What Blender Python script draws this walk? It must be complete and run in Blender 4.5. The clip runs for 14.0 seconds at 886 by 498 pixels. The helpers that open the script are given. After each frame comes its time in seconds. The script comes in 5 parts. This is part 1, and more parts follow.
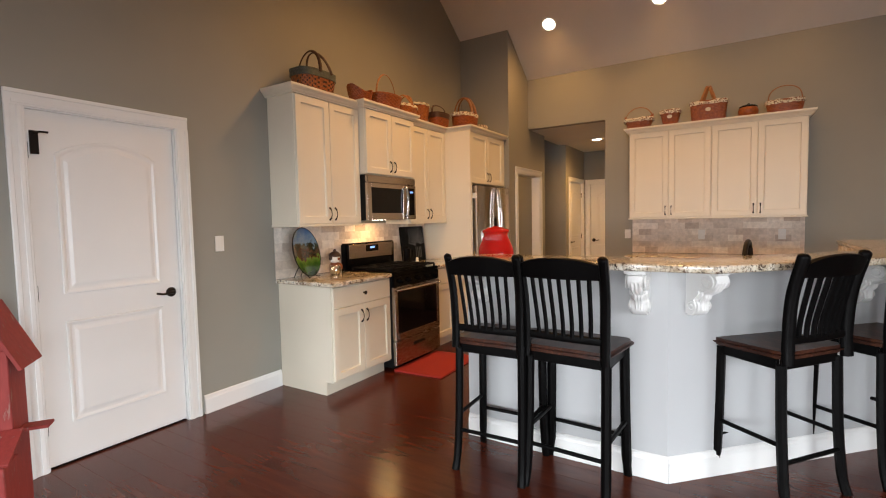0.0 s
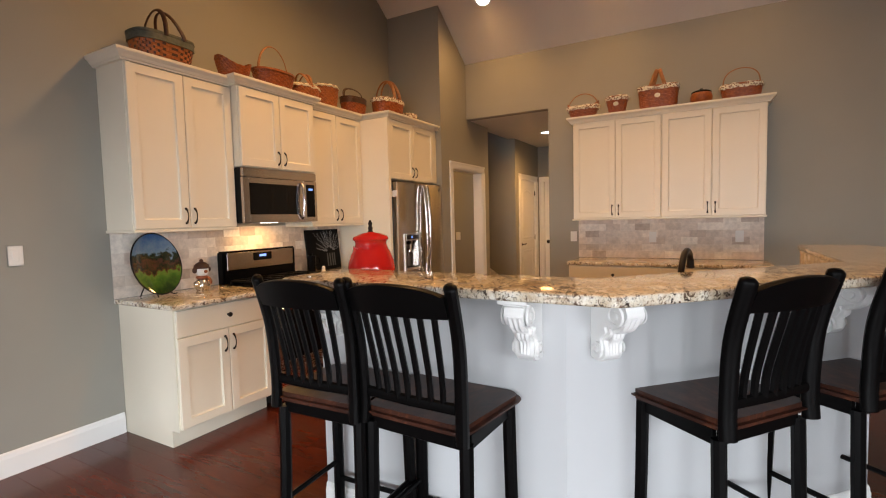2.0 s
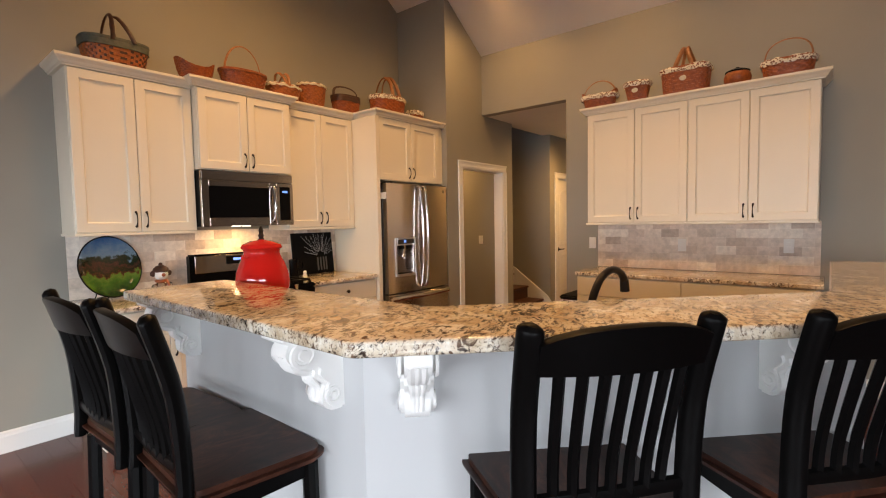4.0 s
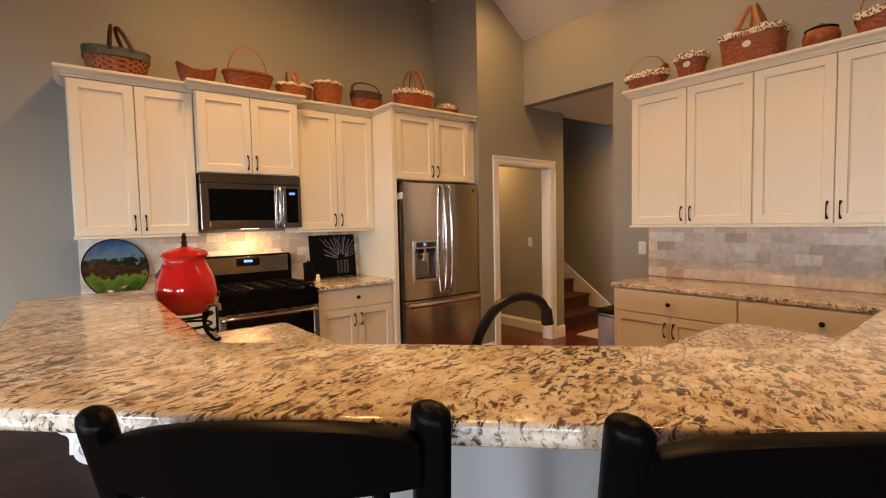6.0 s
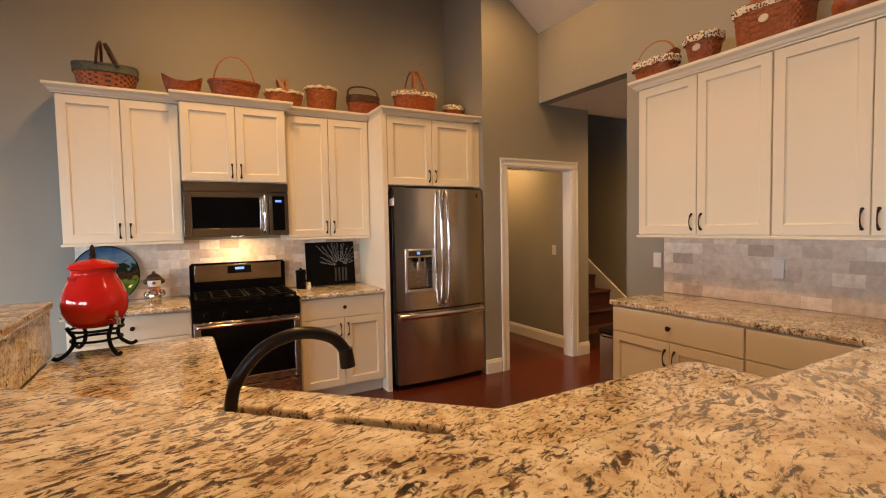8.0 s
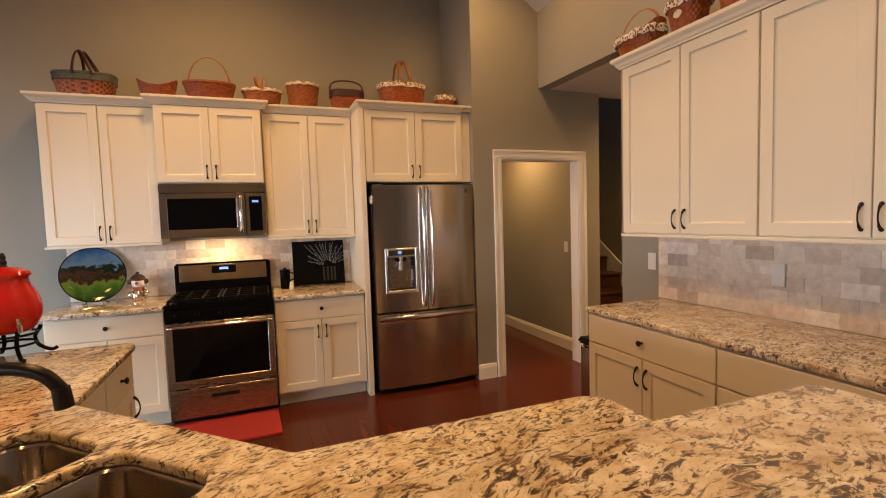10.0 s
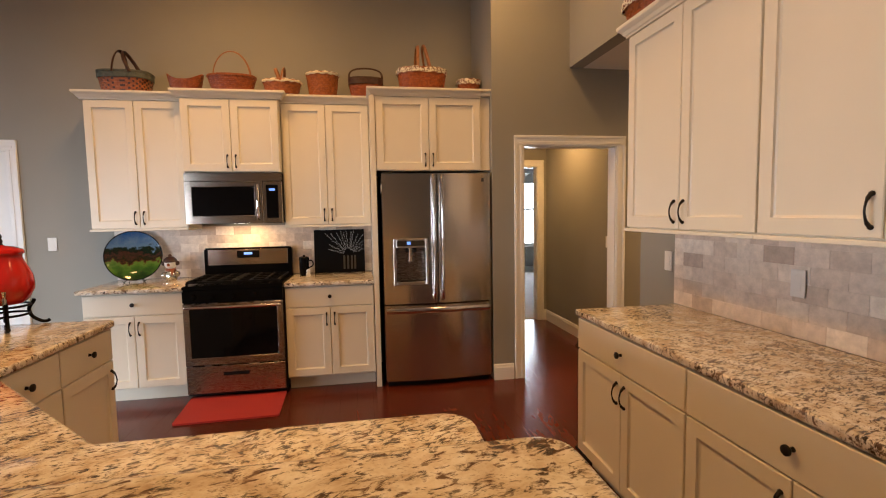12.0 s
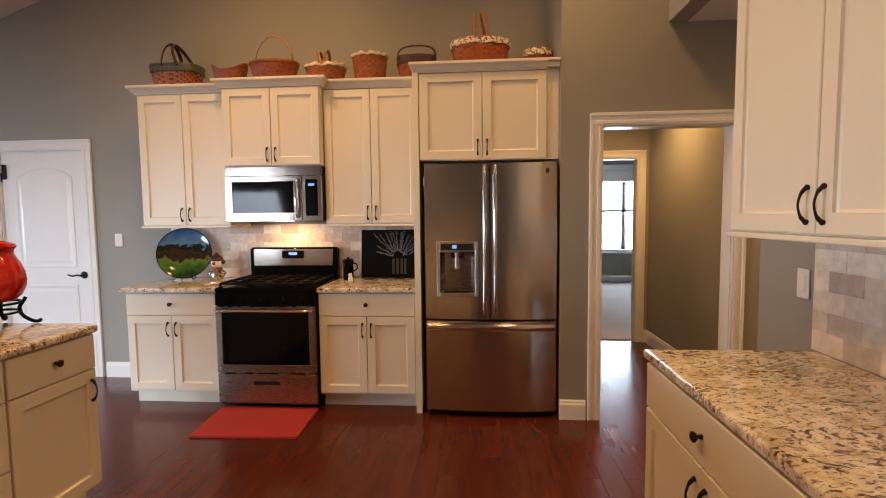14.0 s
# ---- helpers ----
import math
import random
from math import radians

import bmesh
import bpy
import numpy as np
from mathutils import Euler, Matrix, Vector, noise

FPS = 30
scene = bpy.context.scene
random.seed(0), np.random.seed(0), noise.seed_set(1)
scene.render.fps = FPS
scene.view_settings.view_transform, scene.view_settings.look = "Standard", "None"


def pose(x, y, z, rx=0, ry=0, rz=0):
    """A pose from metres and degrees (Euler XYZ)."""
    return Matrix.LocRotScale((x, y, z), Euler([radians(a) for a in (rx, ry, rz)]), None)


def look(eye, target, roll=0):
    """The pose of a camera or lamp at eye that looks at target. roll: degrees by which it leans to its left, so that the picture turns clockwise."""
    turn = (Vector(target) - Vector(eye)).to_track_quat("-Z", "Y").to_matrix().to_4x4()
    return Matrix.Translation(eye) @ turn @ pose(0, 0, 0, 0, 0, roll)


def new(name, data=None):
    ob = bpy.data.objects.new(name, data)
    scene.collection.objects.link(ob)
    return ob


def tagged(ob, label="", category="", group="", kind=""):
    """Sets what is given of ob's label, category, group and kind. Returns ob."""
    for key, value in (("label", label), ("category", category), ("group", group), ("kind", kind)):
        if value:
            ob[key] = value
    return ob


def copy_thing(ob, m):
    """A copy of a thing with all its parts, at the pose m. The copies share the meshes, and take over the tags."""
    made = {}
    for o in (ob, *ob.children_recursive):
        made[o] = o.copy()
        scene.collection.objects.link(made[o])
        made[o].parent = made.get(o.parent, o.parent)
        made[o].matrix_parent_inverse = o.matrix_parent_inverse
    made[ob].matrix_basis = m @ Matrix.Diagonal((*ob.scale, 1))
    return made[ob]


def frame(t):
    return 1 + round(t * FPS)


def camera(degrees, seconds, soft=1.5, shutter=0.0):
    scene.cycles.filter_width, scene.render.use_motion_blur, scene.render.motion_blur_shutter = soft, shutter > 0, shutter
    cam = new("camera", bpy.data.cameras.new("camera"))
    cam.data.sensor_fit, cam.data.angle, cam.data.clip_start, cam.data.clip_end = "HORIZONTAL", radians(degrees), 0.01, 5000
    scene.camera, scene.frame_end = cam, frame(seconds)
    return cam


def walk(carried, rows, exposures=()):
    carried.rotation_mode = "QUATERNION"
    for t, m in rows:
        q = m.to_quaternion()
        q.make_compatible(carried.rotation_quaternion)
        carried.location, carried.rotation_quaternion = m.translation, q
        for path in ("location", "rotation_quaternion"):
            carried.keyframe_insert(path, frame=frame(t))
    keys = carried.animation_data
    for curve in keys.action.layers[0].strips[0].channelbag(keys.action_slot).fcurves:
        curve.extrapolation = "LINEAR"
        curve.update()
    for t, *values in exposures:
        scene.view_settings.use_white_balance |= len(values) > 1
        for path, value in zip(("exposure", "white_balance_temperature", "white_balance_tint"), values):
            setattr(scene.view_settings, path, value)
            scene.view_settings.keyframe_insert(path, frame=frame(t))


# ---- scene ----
cam = camera(86.4, 14.0, 1.1)
PATH = [
    (0, (0.211, 0.206, 1.386), (-0.843, 1.901, 1.264), -1.2),
    (0.5, (0.203, 0.443, 1.387), (-0.804, 2.167, 1.263), -1.3),
    (1, (0.238, 0.693, 1.384), (-0.743, 2.431, 1.261), -1.4),
    (1.5, (0.292, 0.938, 1.396), (-0.676, 2.684, 1.267), -1.5),
    (2, (0.356, 1.17, 1.396), (-0.616, 2.913, 1.269), -1.4),
    (2.5, (0.48, 1.363, 1.407), (-0.545, 3.076, 1.278), -1.3),
    (3, (0.651, 1.56, 1.408), (-0.452, 3.223, 1.284), -1.2),
    (5.5, (1.131, 2.594, 1.419), (-0.37, 3.911, 1.301), -1.2),
    (6, (1.179, 2.773, 1.427), (-0.385, 4.014, 1.31), -1.2),
    (6.5, (1.215, 2.943, 1.43), (-0.394, 4.125, 1.311), -1.1),
    (7, (1.286, 3.151, 1.443), (-0.377, 4.256, 1.322), -1.2),
    (7.5, (1.334, 3.306, 1.45), (-0.367, 4.352, 1.338), -1.2),
    (8, (1.39, 3.522, 1.456), (-0.355, 4.495, 1.356), -1.1),
    (10.5, (1.524, 4.436, 1.496), (-0.363, 5.085, 1.354), -1.8),
    (11, (1.554, 4.615, 1.479), (-0.36, 5.178, 1.329), -1.6),
    (11.5, (1.54, 4.817, 1.465), (-0.402, 5.267, 1.312), -1.4),
    (12, (1.514, 4.989, 1.464), (-0.452, 5.322, 1.309), -1.0),
    (12.5, (1.469, 5.175, 1.461), (-0.517, 5.363, 1.314), -0.6),
    (13, (1.339, 5.324, 1.449), (-0.655, 5.4, 1.31), -0.2),
    (13.5, (1.152, 5.429, 1.447), (-0.842, 5.4, 1.3), -0.3),
    (14, (0.897, 5.512, 1.426), (-1.093, 5.369, 1.288), -0.6),
]
EXPOSURES = [(0, -0.16, 6800, 10), (3, -0.02, 6600, 10), (8, 0.05, 6500, 10), (12, 0.04, 6250, 10), (14, 0.0, 6050, 10)]
walk(cam, [(t, look(eye, target, roll)) for t, eye, target, roll in PATH], EXPOSURES)

# ---- world, lamps, exposure ----
world = bpy.data.worlds.new("sky")
scene.world = world
world.use_nodes = True
sky = world.node_tree.nodes.new("ShaderNodeTexSky")
sky.sky_type, sky.sun_disc, sky.sun_elevation, sky.sun_rotation = "NISHITA", False, radians(38), radians(200)
world.node_tree.links.new(sky.outputs[0], world.node_tree.nodes["Background"].inputs[0])
world.node_tree.nodes["Background"].inputs[1].default_value = 0.07

DAY, WARM = (0.84, 0.91, 1.0), (1.0, 0.52, 0.17)


def area(name, place, target, width, height, watts, colour, spread=180):
    data = bpy.data.lights.new(name, "AREA")
    data.shape, data.size, data.size_y, data.energy, data.color = "RECTANGLE", width, height, watts, colour
    data.spread = radians(spread)
    ob = new(name, data)
    ob.matrix_world = look(place, target)
    return ob


def spot(name, place, watts, angle=172, radius=0.16, target=None):
    data = bpy.data.lights.new(name, "SPOT")
    data.energy, data.color, data.spot_size, data.spot_blend, data.shadow_soft_size = watts, WARM, radians(angle), 1.0, radius
    ob = new(name, data)
    ob.matrix_world = look(place, target or (place[0], place[1] + 0.001, 0))
    return ob


# daylight in the openings of the living room's windows, and in the bedroom's
for wx, watts, dip in ((-1.6, 100, -1.9), (0.5, 64, -0.9), (2.6, 80, -0.5)):
    area("window_light", (wx, -4.68, 1.45), (wx - 0.2, 0, dip), 1.5, 1.4, watts, DAY, 88)
for wy, watts in ((-1.8, 108), (0.25, 108)):
    area("window_light", (4.68, wy, 1.45), (0, 0.6 + 0.5 * wy, -1.8), 1.3, 1.4, watts, DAY, 96)
area("window_light", (-9.55, 8.59, 1.5), (-5, 8.1, 0.9), 1.0, 1.65, 75, DAY)
SLOPE, EAVE_Y, EAVE_Z = 0.71, 6.75, 3.385


def ceiling_z(y):
    return EAVE_Z + SLOPE * (EAVE_Y - y)


CANS = [(-1.83, 6.13), (-0.55, 6.13), (0.75, 6.13)]
for (cx, cy), watts in zip(CANS, (58, 34, 18)):
    spot("can_lamp", (cx, cy, ceiling_z(cy) - 0.10), watts)
CANS_SOUTH = [(-1.7, 3.9), (-0.2, 3.9), (1.4, 3.9)]
for (cx, cy), watts in zip(CANS_SOUTH, (158, 132, 80)):
    spot("can_lamp", (cx, cy, 2.724 + 0.35 * cy - 0.10), watts)
spot("can_lamp", (-1.77, 8.30, 2.62), 150)
spot("can_lamp", (-3.55, 6.98, 2.62), 110)
area("hood_light", (-2.86, 3.95, 1.392), (-2.90, 3.95, 0), 0.20, 0.06, 4.0, (1.0, 0.54, 0.19))

# ---- materials ----


def mat(name, rough=0.5, metal=0.0):
    m = bpy.data.materials.new(name)
    m.use_nodes = True
    b = m.node_tree.nodes["Principled BSDF"]
    b.inputs["Roughness"].default_value, b.inputs["Metallic"].default_value = rough, metal
    return m, m.node_tree.nodes, m.node_tree.links, b


def ramp(nodes, stops):
    r = nodes.new("ShaderNodeValToRGB")
    while len(r.color_ramp.elements) < len(stops):
        r.color_ramp.elements.new(0.5)
    for e, (at, c) in zip(r.color_ramp.elements, stops):
        e.position, e.color = at, (*c, 1)
    return r


def coords(nodes, links, scale=(1, 1, 1), kind="Object", turn=0):
    t, mp = nodes.new("ShaderNodeTexCoord"), nodes.new("ShaderNodeMapping")
    mp.inputs["Scale"].default_value = scale
    mp.inputs["Rotation"].default_value = (0, 0, radians(turn))
    links.new(t.outputs[kind], mp.inputs[0])
    return mp.outputs[0]


def noise_tex(nodes, links, vec, scale, detail=4.0, rough=0.55, distort=0.0):
    n = nodes.new("ShaderNodeTexNoise")
    n.inputs["Scale"].default_value, n.inputs["Detail"].default_value = scale, detail
    n.inputs["Roughness"].default_value, n.inputs["Distortion"].default_value = rough, distort
    if vec is not None:
        links.new(vec, n.inputs["Vector"])
    return n


def mix(nodes, links, fac, a, b, mode="MIX"):
    m = nodes.new("ShaderNodeMix")
    m.data_type, m.blend_type = "RGBA", mode
    for slot, v in ((0, fac), (6, a), (7, b)):
        if isinstance(v, (int, float)):
            m.inputs[slot].default_value = v
        elif isinstance(v, tuple):
            m.inputs[slot].default_value = (*v, 1)
        else:
            links.new(v, m.inputs[slot])
    return m.outputs[2]


def bump(nodes, links, b, height, strength=0.2, dist=0.002):
    n = nodes.new("ShaderNodeBump")
    n.inputs["Strength"].default_value, n.inputs["Distance"].default_value = strength, dist
    links.new(height, n.inputs["Height"])
    links.new(n.outputs[0], b.inputs["Normal"])


def paint(name, colour, rough=0.5, vary=0.06, grain=260, strength=0.08, gloss=0.5):
    """Brushed or rolled paint: a slow drift of tone and a fine orange-peel relief."""
    m, n, l, b = mat(name, rough)
    b.inputs["Specular IOR Level"].default_value = gloss
    v = coords(n, l)
    big = noise_tex(n, l, v, 1.3, 3)
    r = ramp(n, [(0.3, tuple(c * (1 - vary) for c in colour)), (0.7, tuple(min(1, c * (1 + vary)) for c in colour))])
    l.new(big.outputs[0], r.inputs[0])
    l.new(r.outputs[0], b.inputs["Base Color"])
    fine = noise_tex(n, l, v, grain, 2)
    bump(n, l, b, fine.outputs[0], strength, 0.001)
    return m


WALL = paint("grey_wall_paint", (0.290, 0.280, 0.243), 0.6, 0.04)
CEIL = paint("white_ceiling_paint", (0.72, 0.70, 0.67), 0.8, 0.03)
TRIM = paint("white_trim_paint", (0.80, 0.80, 0.78), 0.32, 0.03, 120, 0.04)
CREAM = paint("cream_cabinet_paint", (0.76, 0.705, 0.575), 0.36, 0.03, 150, 0.04)
ISLAND = paint("pale_grey_island_paint", (0.50, 0.51, 0.515), 0.45, 0.03)
PLASTIC = paint("white_plastic", (0.78, 0.77, 0.73), 0.35, 0.01)
BRONZE = paint("oil_rubbed_bronze", (0.014, 0.010, 0.008), 0.32, 0.2, 90, 0.05, 0.22)
BLACK = paint("black_enamel", (0.0035, 0.0035, 0.004), 0.14, 0.1, 60, 0.01, 0.09)
IRON = paint("black_cast_iron", (0.006, 0.0056, 0.0056), 0.55, 0.2, 200, 0.2, 0.08)
RUBBER = paint("black_rubber_gasket", (0.006, 0.006, 0.006), 0.6, 0.1, 260, 0.08, 0.15)
RED_MAT = paint("red_woven_mat", (0.36, 0.021, 0.015), 0.75, 0.1, 500, 0.5)
CARPET = paint("grey_beige_carpet", (0.42, 0.38, 0.35), 0.95, 0.08, 420, 0.9)


def metal(name, colour, rough, stretch):
    m, n, l, b = mat(name, rough, 1.0)
    b.inputs["Base Color"].default_value = (*colour, 1)
    v = coords(n, l, stretch)
    g = noise_tex(n, l, v, 60, 2, 0.5)
    r = n.new("ShaderNodeMapRange")
    r.inputs[3].default_value, r.inputs[4].default_value = rough * 0.85, rough * 1.15
    l.new(g.outputs[0], r.inputs[0])
    l.new(r.outputs[0], b.inputs["Roughness"])
    bump(n, l, b, g.outputs[0], 0.012, 0.0005)
    tg = n.new("ShaderNodeTangent")
    tg.direction_type, tg.axis = "RADIAL", "Z"
    l.new(tg.outputs[0], b.inputs["Tangent"])
    b.inputs["Anisotropic"].default_value, b.inputs["Anisotropic Rotation"].default_value = 0.7, 0.25
    return m


STEEL = metal("brushed_stainless_steel", (0.64, 0.585, 0.53), 0.19, (8, 8, 0.25))
STEEL_D = metal("satin_stainless_steel", (0.36, 0.315, 0.28), 0.27, (0.25, 0.25, 12))
STEEL_H = metal("brushed_stainless_steel_across", (0.43, 0.375, 0.325), 0.19, (0.25, 0.25, 12))
CHROME = metal("polished_steel", (0.70, 0.68, 0.66), 0.10, (2, 2, 2))
SATIN = metal("satin_silver_trim", (0.62, 0.59, 0.56), 0.30, (3, 3, 3))
PALE_INK = paint("pale_grey_paint", (0.42, 0.42, 0.42), 0.6, 0.1)
GUN = metal("dark_grey_steel", (0.10, 0.098, 0.095), 0.4, (4, 4, 4))


def glass_black():
    m, n, l, b = mat("black_oven_glass", 0.04)
    b.inputs["Base Color"].default_value = (0.003, 0.003, 0.0035, 1)
    b.inputs["Specular IOR Level"].default_value = 0.18
    v = coords(n, l)
    s = noise_tex(n, l, v, 6, 4)
    r = n.new("ShaderNodeMapRange")
    r.inputs[3].default_value, r.inputs[4].default_value = 0.03, 0.09
    l.new(s.outputs[0], r.inputs[0])
    l.new(r.outputs[0], b.inputs["Roughness"])
    return m


OVEN_GLASS = glass_black()


def granite():
    """Golden cream ground with paler patches, drifting streaks of dark mineral and small grey flecks."""
    m, n, l, b = mat("cream_granite", 0.10)
    v = coords(n, l, turn=-110)
    drift = noise_tex(n, l, v, 2.2, 2)
    sub = n.new("ShaderNodeVectorMath")
    sub.operation = "MULTIPLY_ADD"
    l.new(drift.outputs["Color"], sub.inputs[0])
    sub.inputs[1].default_value = (0.16, 0.16, 0.0)
    l.new(v, sub.inputs[2])
    lie = n.new("ShaderNodeMapping")
    lie.inputs["Scale"].default_value = (0.56, 1.15, 1)
    l.new(sub.outputs[0], lie.inputs[0])
    st = lie.outputs[0]
    clouds = noise_tex(n, l, sub.outputs[0], 15, 6, 0.66, 0.3)
    base = ramp(n, [(0.30, (0.44, 0.32, 0.20)), (0.42, (0.61, 0.505, 0.36)), (0.53, (0.74, 0.665, 0.525)), (0.66, (0.87, 0.835, 0.75))])
    l.new(clouds.outputs[0], base.inputs[0])
    gate = noise_tex(n, l, st, 7, 3, 0.6, 0.2)
    gr = ramp(n, [(0.36, (0, 0, 0)), (0.62, (1, 1, 1))])
    l.new(gate.outputs[0], gr.inputs[0])
    streaks = noise_tex(n, l, st, 60, 6, 0.66, 0.7)
    add = n.new("ShaderNodeMath")
    add.operation = "MULTIPLY_ADD"
    l.new(gr.outputs[0], add.inputs[0])
    add.inputs[1].default_value = 0.085
    l.new(streaks.outputs[0], add.inputs[2])
    tr = ramp(n, [(0.562, (0, 0, 0)), (0.645, (1, 1, 1))])
    l.new(add.outputs[0], tr.inputs[0])
    blots = noise_tex(n, l, st, 92, 4, 0.65, 0.4)
    br = ramp(n, [(0.36, (0.8, 0.8, 0.8)), (0.43, (0, 0, 0))])
    l.new(blots.outputs[0], br.inputs[0])
    k = mix(n, l, 1.0, tr.outputs[0], br.outputs[0], "LIGHTEN")
    tint = noise_tex(n, l, v, 26, 2)
    tc = ramp(n, [(0.38, (0.040, 0.029, 0.023)), (0.66, (0.19, 0.118, 0.075))])
    l.new(tint.outputs[0], tc.inputs[0])
    c = mix(n, l, k, base.outputs[0], tc.outputs[0])
    vo = n.new("ShaderNodeTexVoronoi")
    vo.inputs["Scale"].default_value = 120
    l.new(v, vo.inputs["Vector"])
    sr = ramp(n, [(0.10, (0.50, 0.45, 0.42)), (0.26, (1, 1, 1))])
    l.new(vo.outputs["Distance"], sr.inputs[0])
    c = mix(n, l, 0.4, c, sr.outputs[0], "MULTIPLY")
    l.new(c, b.inputs["Base Color"])
    b.inputs["Coat Weight"].default_value = 0.3
    b.inputs["Coat Roughness"].default_value = 0.05
    return m


GRANITE = granite()


def wood_floor():
    m, n, l, b = mat("red_cherry_floor_plank", 0.19)
    b.inputs["Specular IOR Level"].default_value = 0.36
    info = n.new("ShaderNodeObjectInfo")
    v = coords(n, l, (0.7, 4, 1))
    add = n.new("ShaderNodeVectorMath")
    l.new(v, add.inputs[0])
    sc = n.new("ShaderNodeVectorMath")
    sc.operation = "SCALE"
    l.new(info.outputs["Location"], sc.inputs[0])
    sc.inputs["Scale"].default_value = 7.3
    l.new(sc.outputs[0], add.inputs[1])
    g = noise_tex(n, l, add.outputs[0], 3.5, 6, 0.6, 0.8)
    r = ramp(n, [(0.25, (0.062, 0.0112, 0.0055)), (0.5, (0.085, 0.0162, 0.0074)), (0.75, (0.112, 0.0235, 0.010))])
    l.new(g.outputs[0], r.inputs[0])
    tone = ramp(n, [(0.0, (0.94, 0.94, 0.93)), (1.0, (1.06, 1.06, 1.05))])
    l.new(info.outputs["Random"], tone.inputs[0])
    c = mix(n, l, 1.0, r.outputs[0], tone.outputs[0], "MULTIPLY")
    l.new(c, b.inputs["Base Color"])
    w = noise_tex(n, l, coords(n, l, kind="Object"), 2.0, 4)
    rr = n.new("ShaderNodeMapRange")
    rr.inputs[3].default_value, rr.inputs[4].default_value = 0.15, 0.29
    l.new(w.outputs[0], rr.inputs[0])
    l.new(rr.outputs[0], b.inputs["Roughness"])
    bump(n, l, b, g.outputs[0], 0.05, 0.002)
    return m


PLANK = wood_floor()


def tile_mat():
    m, n, l, b = mat("tumbled_travertine_tile", 0.5)
    info = n.new("ShaderNodeObjectInfo")
    r = ramp(n, [(0.0, (0.52, 0.43, 0.355)), (0.2, (0.67, 0.58, 0.495)), (0.65, (0.74, 0.655, 0.57)), (1.0, (0.88, 0.82, 0.73))])
    l.new(info.outputs["Random"], r.inputs[0])
    v = coords(n, l)
    add = n.new("ShaderNodeVectorMath")
    l.new(v, add.inputs[0])
    l.new(info.outputs["Location"], add.inputs[1])
    g = noise_tex(n, l, add.outputs[0], 24, 6, 0.65)
    gr = ramp(n, [(0.3, (0.80, 0.79, 0.78)), (0.7, (1.12, 1.11, 1.10))])
    l.new(g.outputs[0], gr.inputs[0])
    l.new(mix(n, l, 1.0, r.outputs[0], gr.outputs[0], "MULTIPLY"), b.inputs["Base Color"])
    bump(n, l, b, g.outputs[0], 0.25, 0.002)
    return m


TILE = tile_mat()
GROUT = paint("beige_grout", (0.74, 0.665, 0.585), 0.9, 0.05, 300, 0.4)


def chair_paint():
    """Black paint with brown wood showing through in worn patches."""
    m, n, l, b = mat("worn_black_chair_paint", 0.36)
    b.inputs["Specular IOR Level"].default_value = 0.07
    v = coords(n, l)
    w = noise_tex(n, l, v, 7, 6, 0.7, 0.5)
    r = ramp(n, [(0.66, (0.0028, 0.0026, 0.0026)), (0.82, (0.035, 0.014, 0.009))])
    l.new(w.outputs[0], r.inputs[0])
    l.new(r.outputs[0], b.inputs["Base Color"])
    bump(n, l, b, noise_tex(n, l, v, 80, 3).outputs[0], 0.08, 0.001)
    return m


def seat_wood():
    m, n, l, b = mat("dark_walnut_seat", 0.34)
    b.inputs["Specular IOR Level"].default_value = 0.3
    v = coords(n, l, (2.6, 1.1, 1))
    w = noise_tex(n, l, v, 4.5, 7, 0.68, 0.9)
    r = ramp(n, [(0.32, (0.016, 0.007, 0.005)), (0.52, (0.050, 0.017, 0.010)), (0.72, (0.15, 0.052, 0.026))])
    l.new(w.outputs[0], r.inputs[0])
    l.new(r.outputs[0], b.inputs["Base Color"])
    bump(n, l, b, w.outputs[0], 0.1, 0.001)
    return m


CHAIR, SEAT = chair_paint(), seat_wood()


def wicker(name, dark, light):
    m, n, l, b = mat(name, 0.45)
    v = coords(n, l)
    w = noise_tex(n, l, v, 40, 4, 0.6)
    r = ramp(n, [(0.3, dark), (0.7, light)])
    l.new(w.outputs[0], r.inputs[0])
    l.new(r.outputs[0], b.inputs["Base Color"])
    bump(n, l, b, w.outputs[0], 0.2, 0.001)
    return m


WICKER = wicker("honey_wicker", (0.21, 0.056, 0.012), (0.40, 0.128, 0.028))
WICKER_DARK = wicker("dark_stained_wicker", (0.026, 0.010, 0.006), (0.075, 0.028, 0.014))
WICKER_GREEN = wicker("faded_green_wicker", (0.045, 0.055, 0.042), (0.095, 0.105, 0.085))
HANDLE_WOOD = wicker("bent_wood_handle", (0.20, 0.072, 0.024), (0.33, 0.14, 0.05))
WICKER_RED = wicker("red_brown_wicker", (0.18, 0.040, 0.008), (0.35, 0.092, 0.017))


def floral():
    m, n, l, b = mat("floral_print_fabric", 0.85)
    v = coords(n, l)
    vo = n.new("ShaderNodeTexVoronoi")
    vo.inputs["Scale"].default_value = 70
    l.new(v, vo.inputs["Vector"])
    dots = ramp(n, [(0.26, (0.20, 0.03, 0.025)), (0.38, (0.14, 0.11, 0.06)), (0.52, (0.72, 0.66, 0.54))])
    l.new(vo.outputs["Distance"], dots.inputs[0])
    l.new(dots.outputs[0], b.inputs["Base Color"])
    bump(n, l, b, noise_tex(n, l, v, 300, 2).outputs[0], 0.2, 0.001)
    return m


FLORAL = floral()
LINEN = paint("cream_linen", (0.66, 0.60, 0.48), 0.85, 0.06, 500, 0.4)


